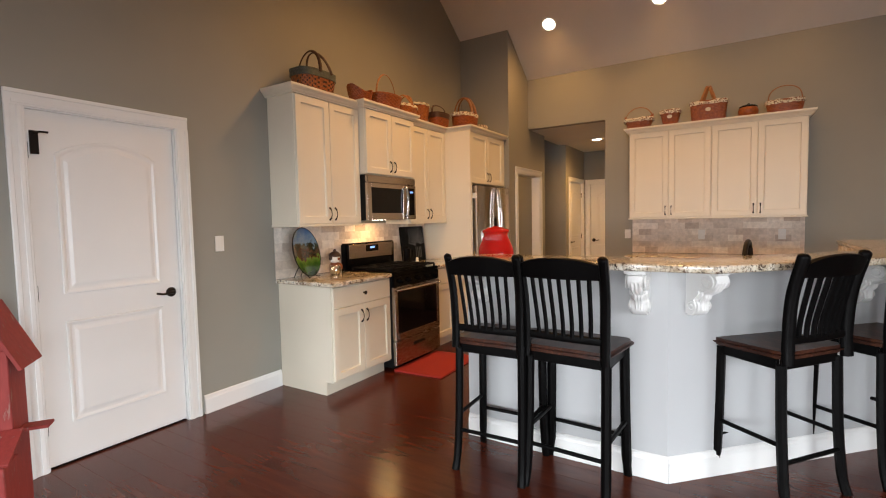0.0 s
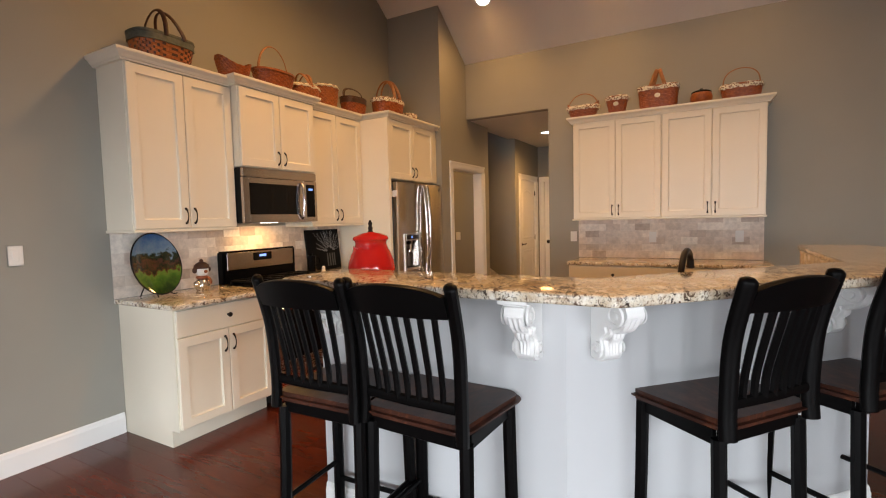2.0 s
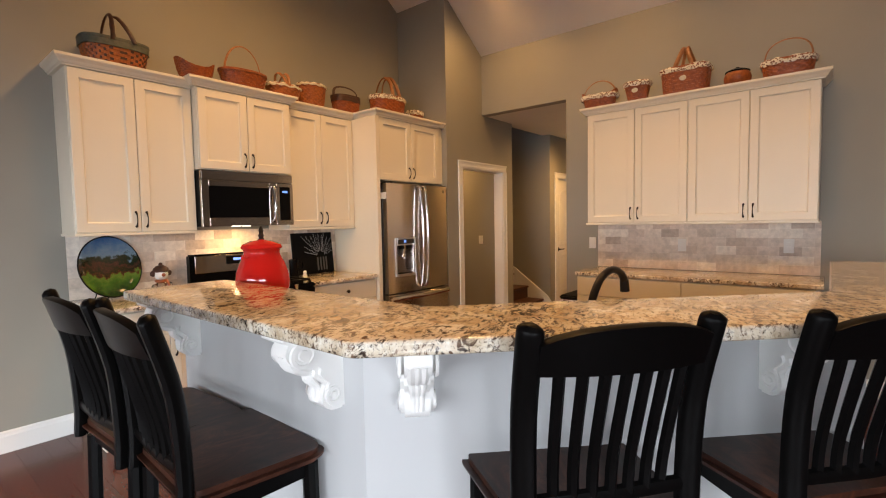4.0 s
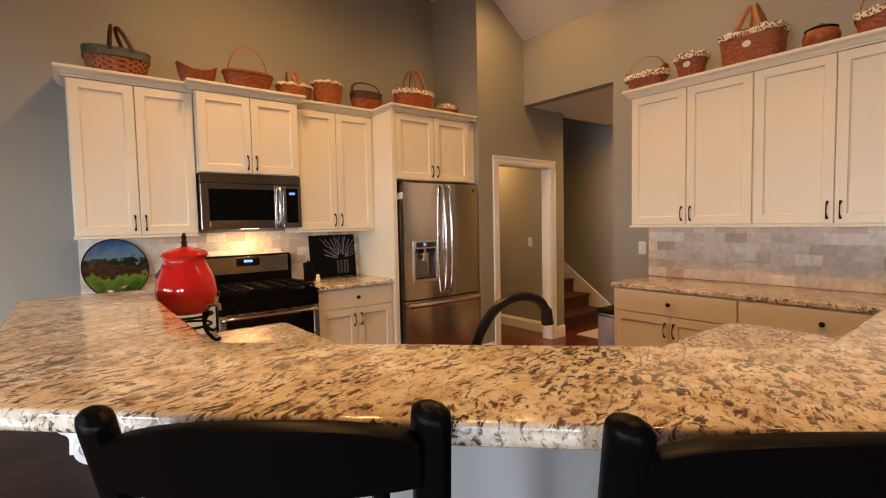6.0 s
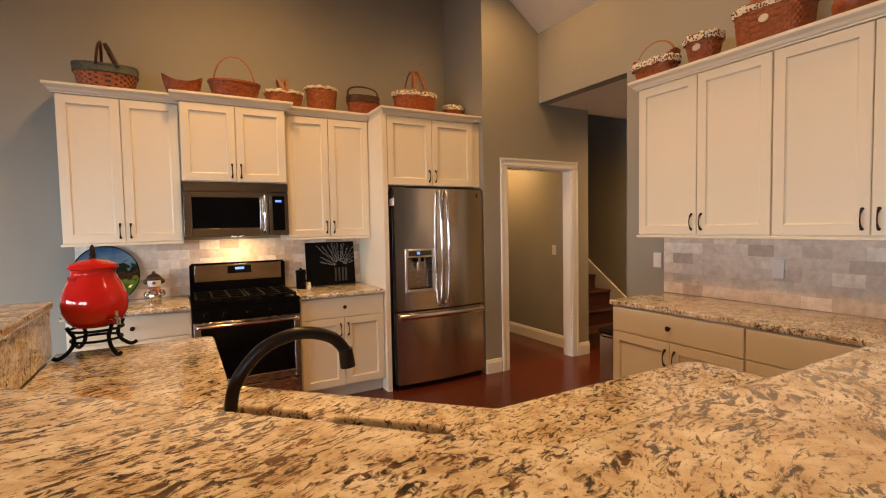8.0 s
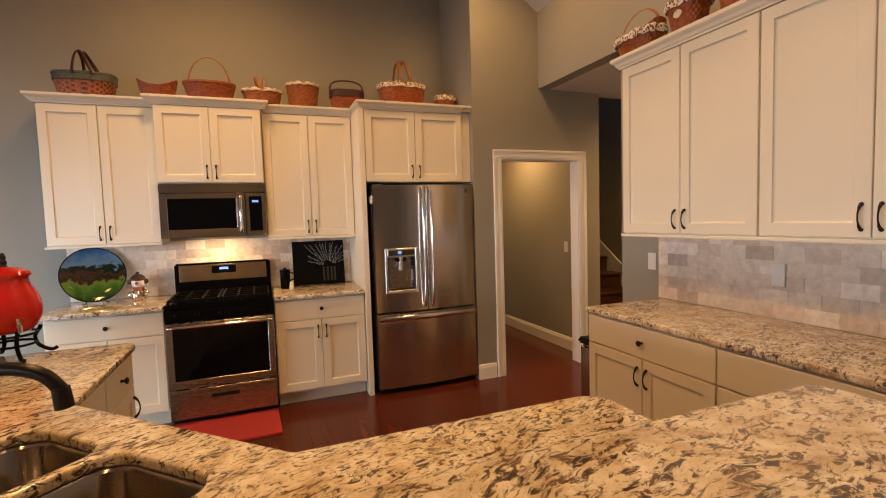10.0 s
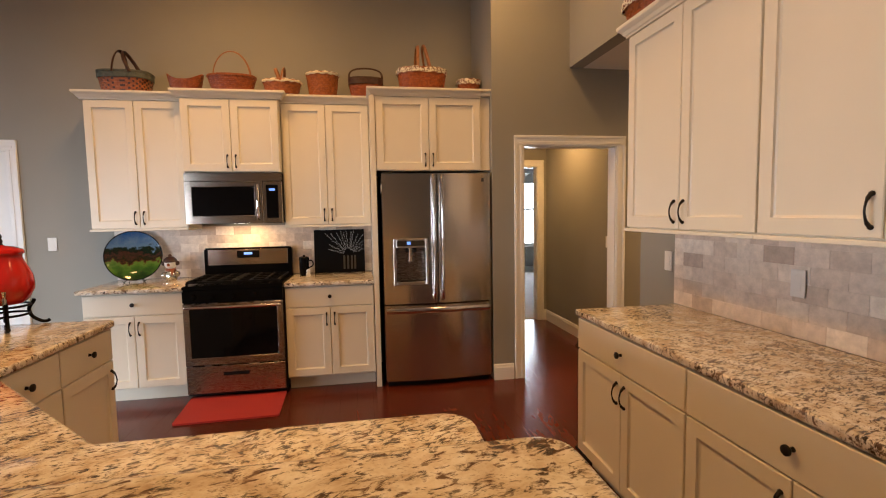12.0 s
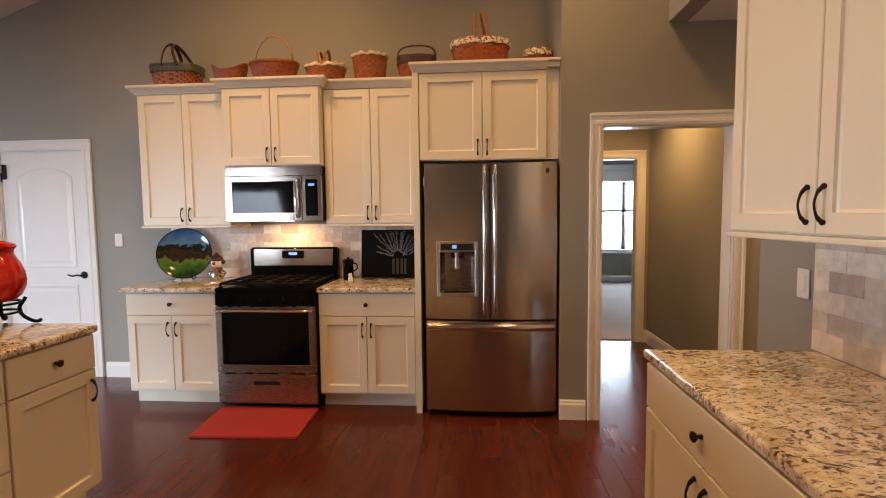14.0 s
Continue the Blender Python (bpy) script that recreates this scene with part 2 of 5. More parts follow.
def red_wood():
    m, n, l, b = mat("weathered_red_paint", 0.7)
    v = coords(n, l, (6, 6, 1))
    w = noise_tex(n, l, v, 6, 7, 0.7)
    r = ramp(n, [(0.30, (0.30, 0.20, 0.16)), (0.40, (0.25, 0.028, 0.024)), (0.75, (0.33, 0.045, 0.038))])
    l.new(w.outputs[0], r.inputs[0])
    l.new(r.outputs[0], b.inputs["Base Color"])
    bump(n, l, b, w.outputs[0], 0.4, 0.002)
    return m


RED_WOOD = red_wood()
RED_GLAZE = paint("red_ceramic_glaze", (0.50, 0.014, 0.010), 0.07, 0.05, 30, 0.01)


def glow(name, colour, strength):
    m, n, l, b = mat(name, 0.5)
    b.inputs["Base Color"].default_value = (*colour, 1)
    b.inputs["Emission Color"].default_value = (*colour, 1)
    b.inputs["Emission Strength"].default_value = strength
    return m


LAMP = glow("lamp_lens", (1.0, 0.93, 0.80), 9.0)
DISPLAY = glow("blue_display", (0.16, 0.34, 1.0), 1.0)
DAYLIGHT = glow("overcast_daylight", (0.86, 0.93, 1.0), 4.0)


def clear_glass():
    m, n, l, b = mat("window_glass", 0.02)
    b.inputs["Transmission Weight"].default_value = 1.0
    b.inputs["IOR"].default_value = 1.1
    return m


GLASS = clear_glass()

# ---- building helpers ----


def box(bm, x0, x1, y0, y1, z0, z1):
    v = [bm.verts.new((x, y, z)) for z in (z0, z1) for y in (y0, y1) for x in (x0, x1)]
    for f in ((0, 2, 3, 1), (4, 5, 7, 6), (0, 1, 5, 4), (2, 6, 7, 3), (0, 4, 6, 2), (1, 3, 7, 5)):
        bm.faces.new([v[i] for i in f])
    return v


def boxes(*dims, bevel=0.0, seg=1):
    bm = bmesh.new()
    for d in dims:
        box(bm, *d)
    if bevel:
        bmesh.ops.bevel(bm, geom=list(bm.edges), offset=bevel, segments=seg, affect="EDGES", clamp_overlap=True)
    return bm


def tube(bm, pts, radius, seg=8, flat=1.0):
    """A round or flattened bar along points; radius may be a list."""
    pts = [Vector(p) for p in pts]
    rad = radius if isinstance(radius, (list, tuple)) else [radius] * len(pts)
    rings, up = [], None
    for i, p in enumerate(pts):
        d = (pts[min(i + 1, len(pts) - 1)] - pts[max(i - 1, 0)]).normalized()
        if up is None:
            up = d.orthogonal().normalized() if abs(d.z) > 0.95 else d.cross(Vector((0, 0, 1))).normalized()
        up = (up - d * up.dot(d)).normalized()
        side = d.cross(up)
        rings.append([bm.verts.new(p + rad[i] * (math.cos(a) * up * flat + math.sin(a) * side)) for a in (2 * math.pi * k / seg for k in range(seg))])
    for a, b in zip(rings, rings[1:]):
        for k in range(seg):
            bm.faces.new((a[k], a[(k + 1) % seg], b[(k + 1) % seg], b[k]))
    bm.faces.new(rings[0][::-1])
    bm.faces.new(rings[-1])


def lathe(bm, profile, seg=28, at=(0, 0, 0), sx=1.0, sy=1.0):
    """A turned shape round z from (radius, height) pairs."""
    rings = []
    for r, z in profile:
        rings.append([bm.verts.new((at[0] + sx * r * math.cos(2 * math.pi * k / seg), at[1] + sy * r * math.sin(2 * math.pi * k / seg), at[2] + z)) for k in range(seg)])
    for a, b in zip(rings, rings[1:]):
        for k in range(seg):
            bm.faces.new((a[k], a[(k + 1) % seg], b[(k + 1) % seg], b[k]))
    bm.faces.new(rings[0][::-1])
    bm.faces.new(rings[-1])


def smooth_curve(pts, steps=6):
    """Catmull-Rom points through pts."""
    p = [Vector(q) for q in pts]
    p = [p[0] * 2 - p[1], *p, p[-1] * 2 - p[-2]]
    out = []
    for i in range(1, len(p) - 2):
        for k in range(steps):
            t = k / steps
            a, b, c, d = p[i - 1 : i + 3]
            out.append(0.5 * (2 * b + (c - a) * t + (2 * a - 5 * b + 4 * c - d) * t * t + (3 * b - a - 3 * c + d) * t ** 3))
    return [*out, p[-2]]


def prism(bm, poly, z0, z1):
    """A flat polygon in x, y drawn up from z0 to z1."""
    lo = [bm.verts.new((x, y, z0)) for x, y in poly]
    hi = [bm.verts.new((x, y, z1)) for x, y in poly]
    n = len(poly)
    bm.faces.new(lo[::-1])
    bm.faces.new(hi)
    for k in range(n):
        bm.faces.new((lo[k], lo[(k + 1) % n], hi[(k + 1) % n], hi[k]))


def part(name, bm, material, parent=None, label="", smooth=False, m=None):
    bmesh.ops.recalc_face_normals(bm, faces=list(bm.faces))
    me = bpy.data.meshes.new(name)
    bm.to_mesh(me)
    bm.free()
    if smooth:
        me.polygons.foreach_set("use_smooth", [True] * len(me.polygons))
        me.set_sharp_from_angle(angle=radians(38))
    me.materials.append(material)
    ob = new(name, me)
    if parent:
        ob.parent = parent
    if m is not None:
        ob.matrix_basis = m
    if label:
        ob["label"] = label
    return ob


def thing(name, label, category, m=None, group=""):
    ob = new(name)
    ob.empty_display_size = 0.1
    if m is not None:
        ob.matrix_basis = m
    return tagged(ob, label, category, group)


def setting(name, bm, material, label, category, smooth=False):
    return tagged(part(name, bm, material, smooth=smooth), label, category, kind="structure")


# ---- large structure ----
RX, PX, BY = -3.09, -2.375, 6.77  # faces of the range wall, the wall with the passage, the wall with the wall cabinets
HALL_X, HALL_Z = -1.29, 2.675
SOUTH_Y, EAST_X = -5.0, 5.0
RIDGE_Y = 5.14
RIDGE_Z = ceiling_z(RIDGE_Y)

# last box: unseen slab added behind the door to stop sky light leaking in
setting("wall_west", boxes((RX - 0.12, RX, SOUTH_Y - 0.12, 1.215, 0, 5.2), (RX - 0.12, RX, 2.045, 6.08, 0, 5.2), (RX - 0.12, RX, 1.215, 2.045, 2.06, 5.2), (RX - 0.16, RX - 0.12, 1.15, 2.15, 0, 2.15)), WALL, "grey painted kitchen wall with a white door", "wall")
# the recess beside the refrigerator and the wall with the passage opening
setting("wall_passage", boxes((RX, PX, 6.08, 6.20, 0, 4.3), (PX - 0.12, PX, 6.20, 6.348, 0, 4.3), (PX - 0.12, PX, 7.214, 7.46, 0, 4.3), (PX - 0.12, PX, 6.348, 7.214, 2.025, 4.3)), WALL, "grey painted wall with a cased opening", "wall")
setting("wall_north", boxes((HALL_X, EAST_X + 0.12, BY, BY + 0.12, 0, 3.6), (PX, HALL_X, BY, BY + 0.12, HALL_Z, 3.6)), WALL, "grey painted wall behind the wall cabinets", "wall")
# living room walls with window openings
WIN_S = [(-2.35, -0.85), (-0.25, 1.25), (1.85, 3.35)]
WIN_E = [(-2.45, -1.15), (-0.40, 0.90)]
dims, last = [], RX
for a, b in WIN_S:
    dims += [(last, a, SOUTH_Y - 0.12, SOUTH_Y, 0, 3.2), (a, b, SOUTH_Y - 0.12, SOUTH_Y, 0, 0.6), (a, b, SOUTH_Y - 0.12, SOUTH_Y, 2.3, 3.2)]
    last = b
dims.append((last, EAST_X, SOUTH_Y - 0.12, SOUTH_Y, 0, 3.2))
setting("wall_south", boxes(*dims), WALL, "grey painted living room wall with windows", "wall")
dims, last = [], SOUTH_Y
for a, b in WIN_E:
    dims += [(EAST_X, EAST_X + 0.12, last, a, 0, 5.2), (EAST_X, EAST_X + 0.12, a, b, 0, 0.6), (EAST_X, EAST_X + 0.12, a, b, 2.3, 5.2)]
    last = b
dims.append((EAST_X, EAST_X + 0.12, last, BY, 0, 5.2))
setting("wall_east", boxes(*dims), WALL, "grey painted living room wall with windows", "wall")


def window(number, m, w, z0, z1, blind=False):
    """Double-hung window, local x across, -y into the room, the opening centred on x = 0."""
    ob = tagged(thing(f"window_{number}", "white double-hung window letting in daylight", "window", m), kind="structure")
    h = w / 2
    part("window_frame", boxes((-h, -h + 0.05, 0, 0.1, z0, z1), (h - 0.05, h, 0, 0.1, z0, z1), (-h + 0.05, h - 0.05, 0, 0.1, z1 - 0.05, z1), (-h + 0.05, h - 0.05, 0, 0.1, z0, z0 + 0.05), (-h + 0.05, h - 0.05, 0.03, 0.08, (z0 + z1) / 2 - 0.025, (z0 + z1) / 2 + 0.025), (-0.012, 0.012, 0.04, 0.07, z0 + 0.05, (z0 + z1) / 2 - 0.025), (-0.012, 0.012, 0.04, 0.07, (z0 + z1) / 2 + 0.025, z1 - 0.05)), TRIM, ob)
    part("window_casing", boxes((-h - 0.09, -h, -0.018, 0, z0, z1 + 0.09), (h, h + 0.09, -0.018, 0, z0, z1 + 0.09), (-h, h, -0.018, 0, z1, z1 + 0.09), bevel=0.004), TRIM, ob)
    part("window_sill", boxes((-h - 0.11, h + 0.11, -0.05, 0, z0 - 0.03, z0), bevel=0.006), TRIM, ob)
    for a, b in ((z0 + 0.05, (z0 + z1) / 2 - 0.025), ((z0 + z1) / 2 + 0.025, z1 - 0.05)):
        p = part("pane", boxes((-h + 0.05, h - 0.05, 0.052, 0.058, a, b)), GLASS, ob)
        p.visible_shadow = False
    if blind:
        k, n = z0 + 0.06, 0
        bm = bmesh.new()
        while k < z1 - 0.3:
            box(bm, -0.055, 0.055, 0.012, 0.028, k, k + 0.0325)
            k += 0.036
        # black material paints in the slats' shade against the bright window
        part("blind_slats", bm, IRON, ob, "narrow strip of blind slats, coloured black for their backlit shade")
        part("blind_valance", boxes((-h + 0.03, h - 0.03, -0.01, 0.03, z1 - 0.26, z1 - 0.03), bevel=0.01), PLASTIC, ob, "rolled-up white blind")
    return ob


for k, (a, b) in enumerate(WIN_S):
    window(k + 1, pose((a + b) / 2, SOUTH_Y, 0, 0, 0, 180), b - a, 0.6, 2.3)
for k, (a, b) in enumerate(WIN_E):
    window(k + 4, pose(EAST_X, (a + b) / 2, 0, 0, 0, -90), b - a, 0.6, 2.3)

# vaulted ceiling: steep slope over the kitchen, shallow slope towards the living room
bm = bmesh.new()
prof = [(BY + 0.12, ceiling_z(BY + 0.12)), (RIDGE_Y, RIDGE_Z), (0.05, 2.742), (SOUTH_Y - 0.12, 2.742)]
lo = [[bm.verts.new((x, y, z)) for y, z in prof] for x in (RX - 0.12, EAST_X + 0.12)]
hi = [[bm.verts.new((x, y, z + 0.12)) for y, z in prof] for x in (RX - 0.12, EAST_X + 0.12)]
for k in range(3):
    bm.faces.new((lo[0][k], lo[0][k + 1], lo[1][k + 1], lo[1][k]))
    bm.faces.new((hi[0][k], hi[1][k], hi[1][k + 1], hi[0][k + 1]))
    for s in (0, 1):
        bm.faces.new((lo[s][k], hi[s][k], hi[s][k + 1], lo[s][k + 1]))
for k in (0, 3):
    bm.faces.new((lo[0][k], lo[1][k], hi[1][k], hi[0][k]))
setting("ceiling", bm, CEIL, "white painted vaulted ceiling with recessed lamps", "ceiling")

# hallway, stairwell, passage and the far bedroom
setting("wall_hall", boxes((HALL_X, HALL_X + 0.12, BY + 0.12, 9.9, 0, HALL_Z), (PX - 0.12, HALL_X, 9.75, 9.87, 2.045, HALL_Z), (PX - 0.12, -2.27, 9.75, 9.87, 0, 2.045), (-1.47, HALL_X, 9.75, 9.87, 0, 2.045)), WALL, "grey painted hallway walls", "wall")
setting("wall_hall_west", boxes((PX - 0.12, PX, 8.55, 8.78, 0, HALL_Z), (PX - 0.12, PX, 8.78, 9.60, 2.045, HALL_Z), (PX - 0.12, PX, 9.60, 9.75, 0, HALL_Z), (-4.57, PX - 0.12, 8.55, 8.67, 0, 4.5), (-4.57, -4.45, 7.46, 8.55, 0, 4.5)), WALL, "grey painted wall beside the staircase", "wall")
setting("ceiling_hall", boxes((PX, HALL_X + 0.12, BY + 0.12, 9.87, HALL_Z, HALL_Z + 0.1), (PX - 0.12, PX, 7.45, 8.67, HALL_Z, HALL_Z + 0.1)), CEIL, "white flat hallway ceiling", "ceiling")
setting("ceiling_stairs", boxes((-4.57, PX - 0.12, 7.35, 8.67, 4.5, 4.6)), CEIL, "white ceiling over the staircase", "ceiling")
setting("wall_corridor", boxes((-4.45, PX - 0.12, 7.40, 7.46, 0, 4.5), (-4.57, -4.45, 7.28, 7.46, 0, 2.7), (-4.57, -4.45, 5.40, 6.485, 0, 2.7), (-4.57, -4.45, 6.485, 7.28, 2.045, 2.7), (-4.45, RX - 0.12, 5.40, 5.52, 0, 2.7), (RX - 0.12, RX, 6.08, 6.20, 0, 2.7)), WALL, "grey painted corridor walls with a cased opening", "wall")
setting("ceiling_corridor", boxes((-4.57, RX - 0.12, 5.40, 6.20, 2.7, 2.8), (-4.57, PX - 0.12, 6.20, 7.40, 2.7, 2.8)), CEIL, "white corridor ceiling", "ceiling")
setting("wall_bedroom", boxes((-9.37, -9.25, 5.0, 8.04, 0, 2.7), (-9.37, -9.25, 9.14, 11.0, 0, 2.7), (-9.37, -9.25, 8.04, 9.14, 0, 0.64), (-9.37, -9.25, 8.04, 9.14, 2.37, 2.7), (-9.25, -4.57, 4.88, 5.0, 0, 2.7), (-9.25, -4.45, 11.0, 11.12, 0, 2.7), (-4.57, -4.45, 8.67, 11.0, 0, 2.7), (-4.57, -4.45, 5.0, 5.40, 0, 2.7)), WALL, "grey painted bedroom walls", "wall")
setting("ceiling_bedroom", boxes((-9.37, -4.57, 4.88, 11.12, 2.7, 2.8)), CEIL, "white bedroom ceiling", "ceiling")
setting("carpet", boxes((-9.25, -4.52, 5.0, 11.0, -0.05, 0.012)), CARPET, "grey-beige bedroom carpet", "carpet")
window(7, pose(-9.25, 8.59, 0, 0, 0, 90), 1.1, 0.64, 2.37, True)
setting("backdrop", boxes((-12.1, -12.0, 3, 14, -1, 6)), DAYLIGHT, "bright overcast daylight outside the bedroom window", "backdrop")
setting("subfloor", boxes((-6.2, EAST_X + 0.2, SOUTH_Y - 0.2, 9.9, -0.08, -0.012)), RUBBER, "dark subfloor under the hardwood", "floor")


# ---- trim ----
def baseboard(name, m, length, material=TRIM):
    """Local x along the wall, -y into the room."""
    bm = bmesh.new()
    pts = [(0, 0), (-0.016, 0), (-0.016, 0.105), (-0.011, 0.118), (-0.010, 0.130), (-0.004, 0.138), (0, 0.138)]
    a = [bm.verts.new((0, y, z)) for y, z in pts]
    b = [bm.verts.new((length, y, z)) for y, z in pts]
    bm.faces.new(a)
    bm.faces.new(b[::-1])
    for k in range(len(pts)):
        bm.faces.new((a[k], b[k], b[(k + 1) % len(pts)], a[(k + 1) % len(pts)]))
    ob = part(name, bm, material, m=m)
    return tagged(ob, "white painted moulded baseboard", "baseboard", kind="structure")


baseboard("baseboard", pose(RX, 2.15, 0, 0, 0, 90), 2.84 - 2.15)
baseboard("baseboard", pose(RX, SOUTH_Y, 0, 0, 0, 90), 1.15 - SOUTH_Y)
baseboard("baseboard", pose(PX, 6.08, 0, 0, 0, 90), 6.26 - 6.08)
baseboard("baseboard", pose(PX, 7.30, 0, 0, 0, 90), 0.16)
baseboard("baseboard", pose(PX, 7.46, 0, 0, 0, 180), 0.12)
baseboard("baseboard", pose(0.90, BY, 0), 4.1)
baseboard("baseboard", pose(-4.45, 7.40, 0), 1.955)
baseboard("baseboard", pose(-4.45, 7.362, 0, 0, 0, 90), 0.038)
baseboard("baseboard", pose(PX, 8.55, 0, 0, 0, 90), 0.14)
baseboard("baseboard", pose(-9.25, 5.0, 0, 0, 0, 90), 6.0)
baseboard("baseboard", pose(HALL_X, 9.75, 0, 0, 0, -90), 2.85)


def casing(name, m, w, h, depth=0.12, face=True):
    """Door lining and moulded casing round an opening, local x across from 0 to w, -y into the room, y = depth behind."""
    ob = tagged(thing(name, "white painted moulded door casing", "door casing", m), kind="structure")
    part("lining", boxes((0, 0.015, 0.0, depth, 0, h - 0.015), (w - 0.015, w, 0.0, depth, 0, h - 0.015), (0, w, 0.0, depth, h - 0.015, h)), TRIM, ob)
    c = 0.085
    for x0, x1, z0, z1, nm in ((-c + 0.008, 0.008, 0, h - 0.008, "casing_leg"), (w - 0.008, w + c - 0.008, 0, h - 0.008, "casing_leg"), (-c + 0.008, w + c - 0.008, h - 0.008, h + c - 0.008, "casing_head")):
        out = [(x0, x1, -0.014, -0.001, z0, z1)]
        if nm == "casing_head":
            out += [(x0, x1, -0.022, -0.014, z1 - 0.022, z1), (x0 + 0.03, x1 - 0.03, -0.018, -0.014, z0 + 0.012, z0 + 0.034)]
        else:
            o0, o1 = (x0, x0 + 0.022) if x0 < 0 else (x1 - 0.022, x1)
            i0, i1 = (x1 - 0.034, x1 - 0.012) if x0 < 0 else (x0 + 0.012, x0 + 0.034)
            out += [(o0, o1, -0.022, -0.014, z0, z1), (i0, i1, -0.018, -0.014, z0, z1)]
        part(nm, boxes(*out, bevel=0.002), TRIM, ob)
    return ob


casing("passage_casing", pose(PX, 6.348, 0, 0, 0, 90), 0.866, 2.025)
casing("bedroom_casing", pose(-4.45, 6.485, 0, 0, 0, 90), 0.795, 2.045)


def loop_rect(x0, x1, z0, z1, arch=0.0, n=14):
    pts = [(x0, z0), (x1, z0)]
    if arch:
        pts += [(x1 + (x0 - x1) * k / n, z1 - arch + arch * math.sin(math.pi * k / n) ** 0.8) for k in range(n + 1)]
    else:
        pts += [(x1, z1), (x0, z1)]
    return pts


def inset(pts, d):
    cx = sum(p[0] for p in pts) / len(pts)
    cz = (min(p[1] for p in pts) + max(p[1] for p in pts)) / 2
    hx = (max(p[0] for p in pts) - min(p[0] for p in pts)) / 2
    hz = (max(p[1] for p in pts) - min(p[1] for p in pts)) / 2
    return [(cx + (x - cx) * (hx - d) / hx, cz + (z - cz) * (hz - d) / hz) for x, z in pts]


def panel(bm, pts, y):
    """A moulded raised panel standing on a door's face at y."""
    loops = []
    for d, o in ((0, 0), (0.004, -0.007), (0.014, -0.007), (0.026, -0.0015), (0.040, -0.0015), (0.060, -0.006)):
        loops.append([bm.verts.new((x, y + o, z)) for x, z in inset(pts, d)])
    n = len(pts)
    for a, b in zip(loops, loops[1:]):
        for k in range(n):
            bm.faces.new((a[k], a[(k + 1) % n], b[(k + 1) % n], b[k]))
    bm.faces.new(loops[-1])


def lever(parent, x, z, side):
    bm = bmesh.new()
    lathe(bm, [(0.033, 0), (0.033, 0.006), (0.026, 0.012), (0.012, 0.014), (0.011, 0.045)], 20)
    bmesh.ops.rotate(bm, verts=bm.verts, matrix=Matrix.Rotation(radians(90), 3, "X"))
    bmesh.ops.translate(bm, verts=bm.verts, vec=(x, 0, z))
    tube(bm, smooth_curve([(x, -0.045, z), (x + side * 0.03, -0.05, z + 0.004), (x + side * 0.07, -0.048, z - 0.004), (x + side * 0.115, -0.046, z + 0.006)]), 0.008, 8)
    part("door_handle", bm, BRONZE, parent, "dark bronze lever handle", True)


def panel_door(number, m, w, h, hinge_left=True, label="white two-panel arched interior door, closed"):
    """Local x across from 0, front face at y = 0."""
    ob = tagged(thing(f"door_{number}", label, "door", m), kind="structure")
    bm = boxes((0.003, w - 0.003, 0, 0.035, 0.012, h), bevel=0.002)
    part("leaf", bm, TRIM, ob)
    bm = bmesh.new()
    panel(bm, loop_rect(0.125, w - 0.125, 1.0, h - 0.14, 0.09), 0.0)
    part("upper_panel", bm, TRIM, ob)
    bm = bmesh.new()
    panel(bm, loop_rect(0.125, w - 0.125, 0.24, 0.84), 0.0)
    part("lower_panel", bm, TRIM, ob)
    lever(ob, w - 0.065 if hinge_left else 0.065, 0.93, -1 if hinge_left else 1)
    hx = 0.0 if hinge_left else w
    for z in (0.25, 1.02, 1.82):
        bm = bmesh.new()
        tube(bm, [(hx, -0.006, z - 0.045), (hx, -0.006, z + 0.045)], 0.007, 8)
        part("hinge", bm, BRONZE, ob, "dark bronze hinge")
    return ob


panel_door(1, pose(RX - 0.02, 1.23, 0, 0, 0, 90), 0.80, 2.045)
bm = boxes((0.015, 0.055, -0.012, -0.002, 1.80, 1.93), bevel=0.002)
tube(bm, [(0.035, -0.012, 1.915), (0.05, -0.05, 1.92), (0.085, -0.062, 1.918)], 0.006, 8)
latch = part("door_guard", bm, BRONZE, m=pose(RX - 0.02, 1.23, 0, 0, 0, 90))
tagged(latch, "dark bronze hinge stop at the top of the white door", "door stop")
casing("door_casing", pose(RX, 1.215, 0, 0, 0, 90), 0.83, 2.06)
panel_door(2, pose(PX - 0.02, 8.795, 0, 0, 0, 90), 0.79, 2.03, False, "cream-lit white arched panel door in the hallway, closed")
casing("hall_casing", pose(PX, 8.78, 0, 0, 0, 90), 0.82, 2.045)
panel_door(3, pose(-2.255, 9.77, 0), 0.77, 2.03, False, "white panel door at the end of the hallway, closed")
casing("hall_end_casing", pose(-2.27, 9.75, 0), 0.80, 2.045)


# ---- staircase ----
TREAD = wicker("dark_stair_wood", (0.030, 0.009, 0.005), (0.075, 0.022, 0.010))
stairs = tagged(thing("staircase", "dark wooden staircase with white skirt board rising behind the wall", "staircase"), kind="structure")
for k in range(7):
    x1, x0, z = -2.50 - 0.26 * k, -2.50 - 0.26 * (k + 1), 0.185 * (k + 1)
    part("tread", boxes((x0 - 0.02, x1 + 0.025, 7.46, 8.53, z - 0.03, z), bevel=0.006), TREAD, stairs)
    part("riser", boxes((x1 - 0.018, x1, 7.46, 8.53, z - 0.185, z - 0.03)), TREAD, stairs)
bm = bmesh.new()
pts = [(-2.36, 0.0), (-2.36, 0.16), (-2.42, 0.24), (-4.44, 1.674), (-4.44, 1.374), (-2.62, 0.0)]
a = [bm.verts.new((x, 8.532, z)) for x, z in pts]
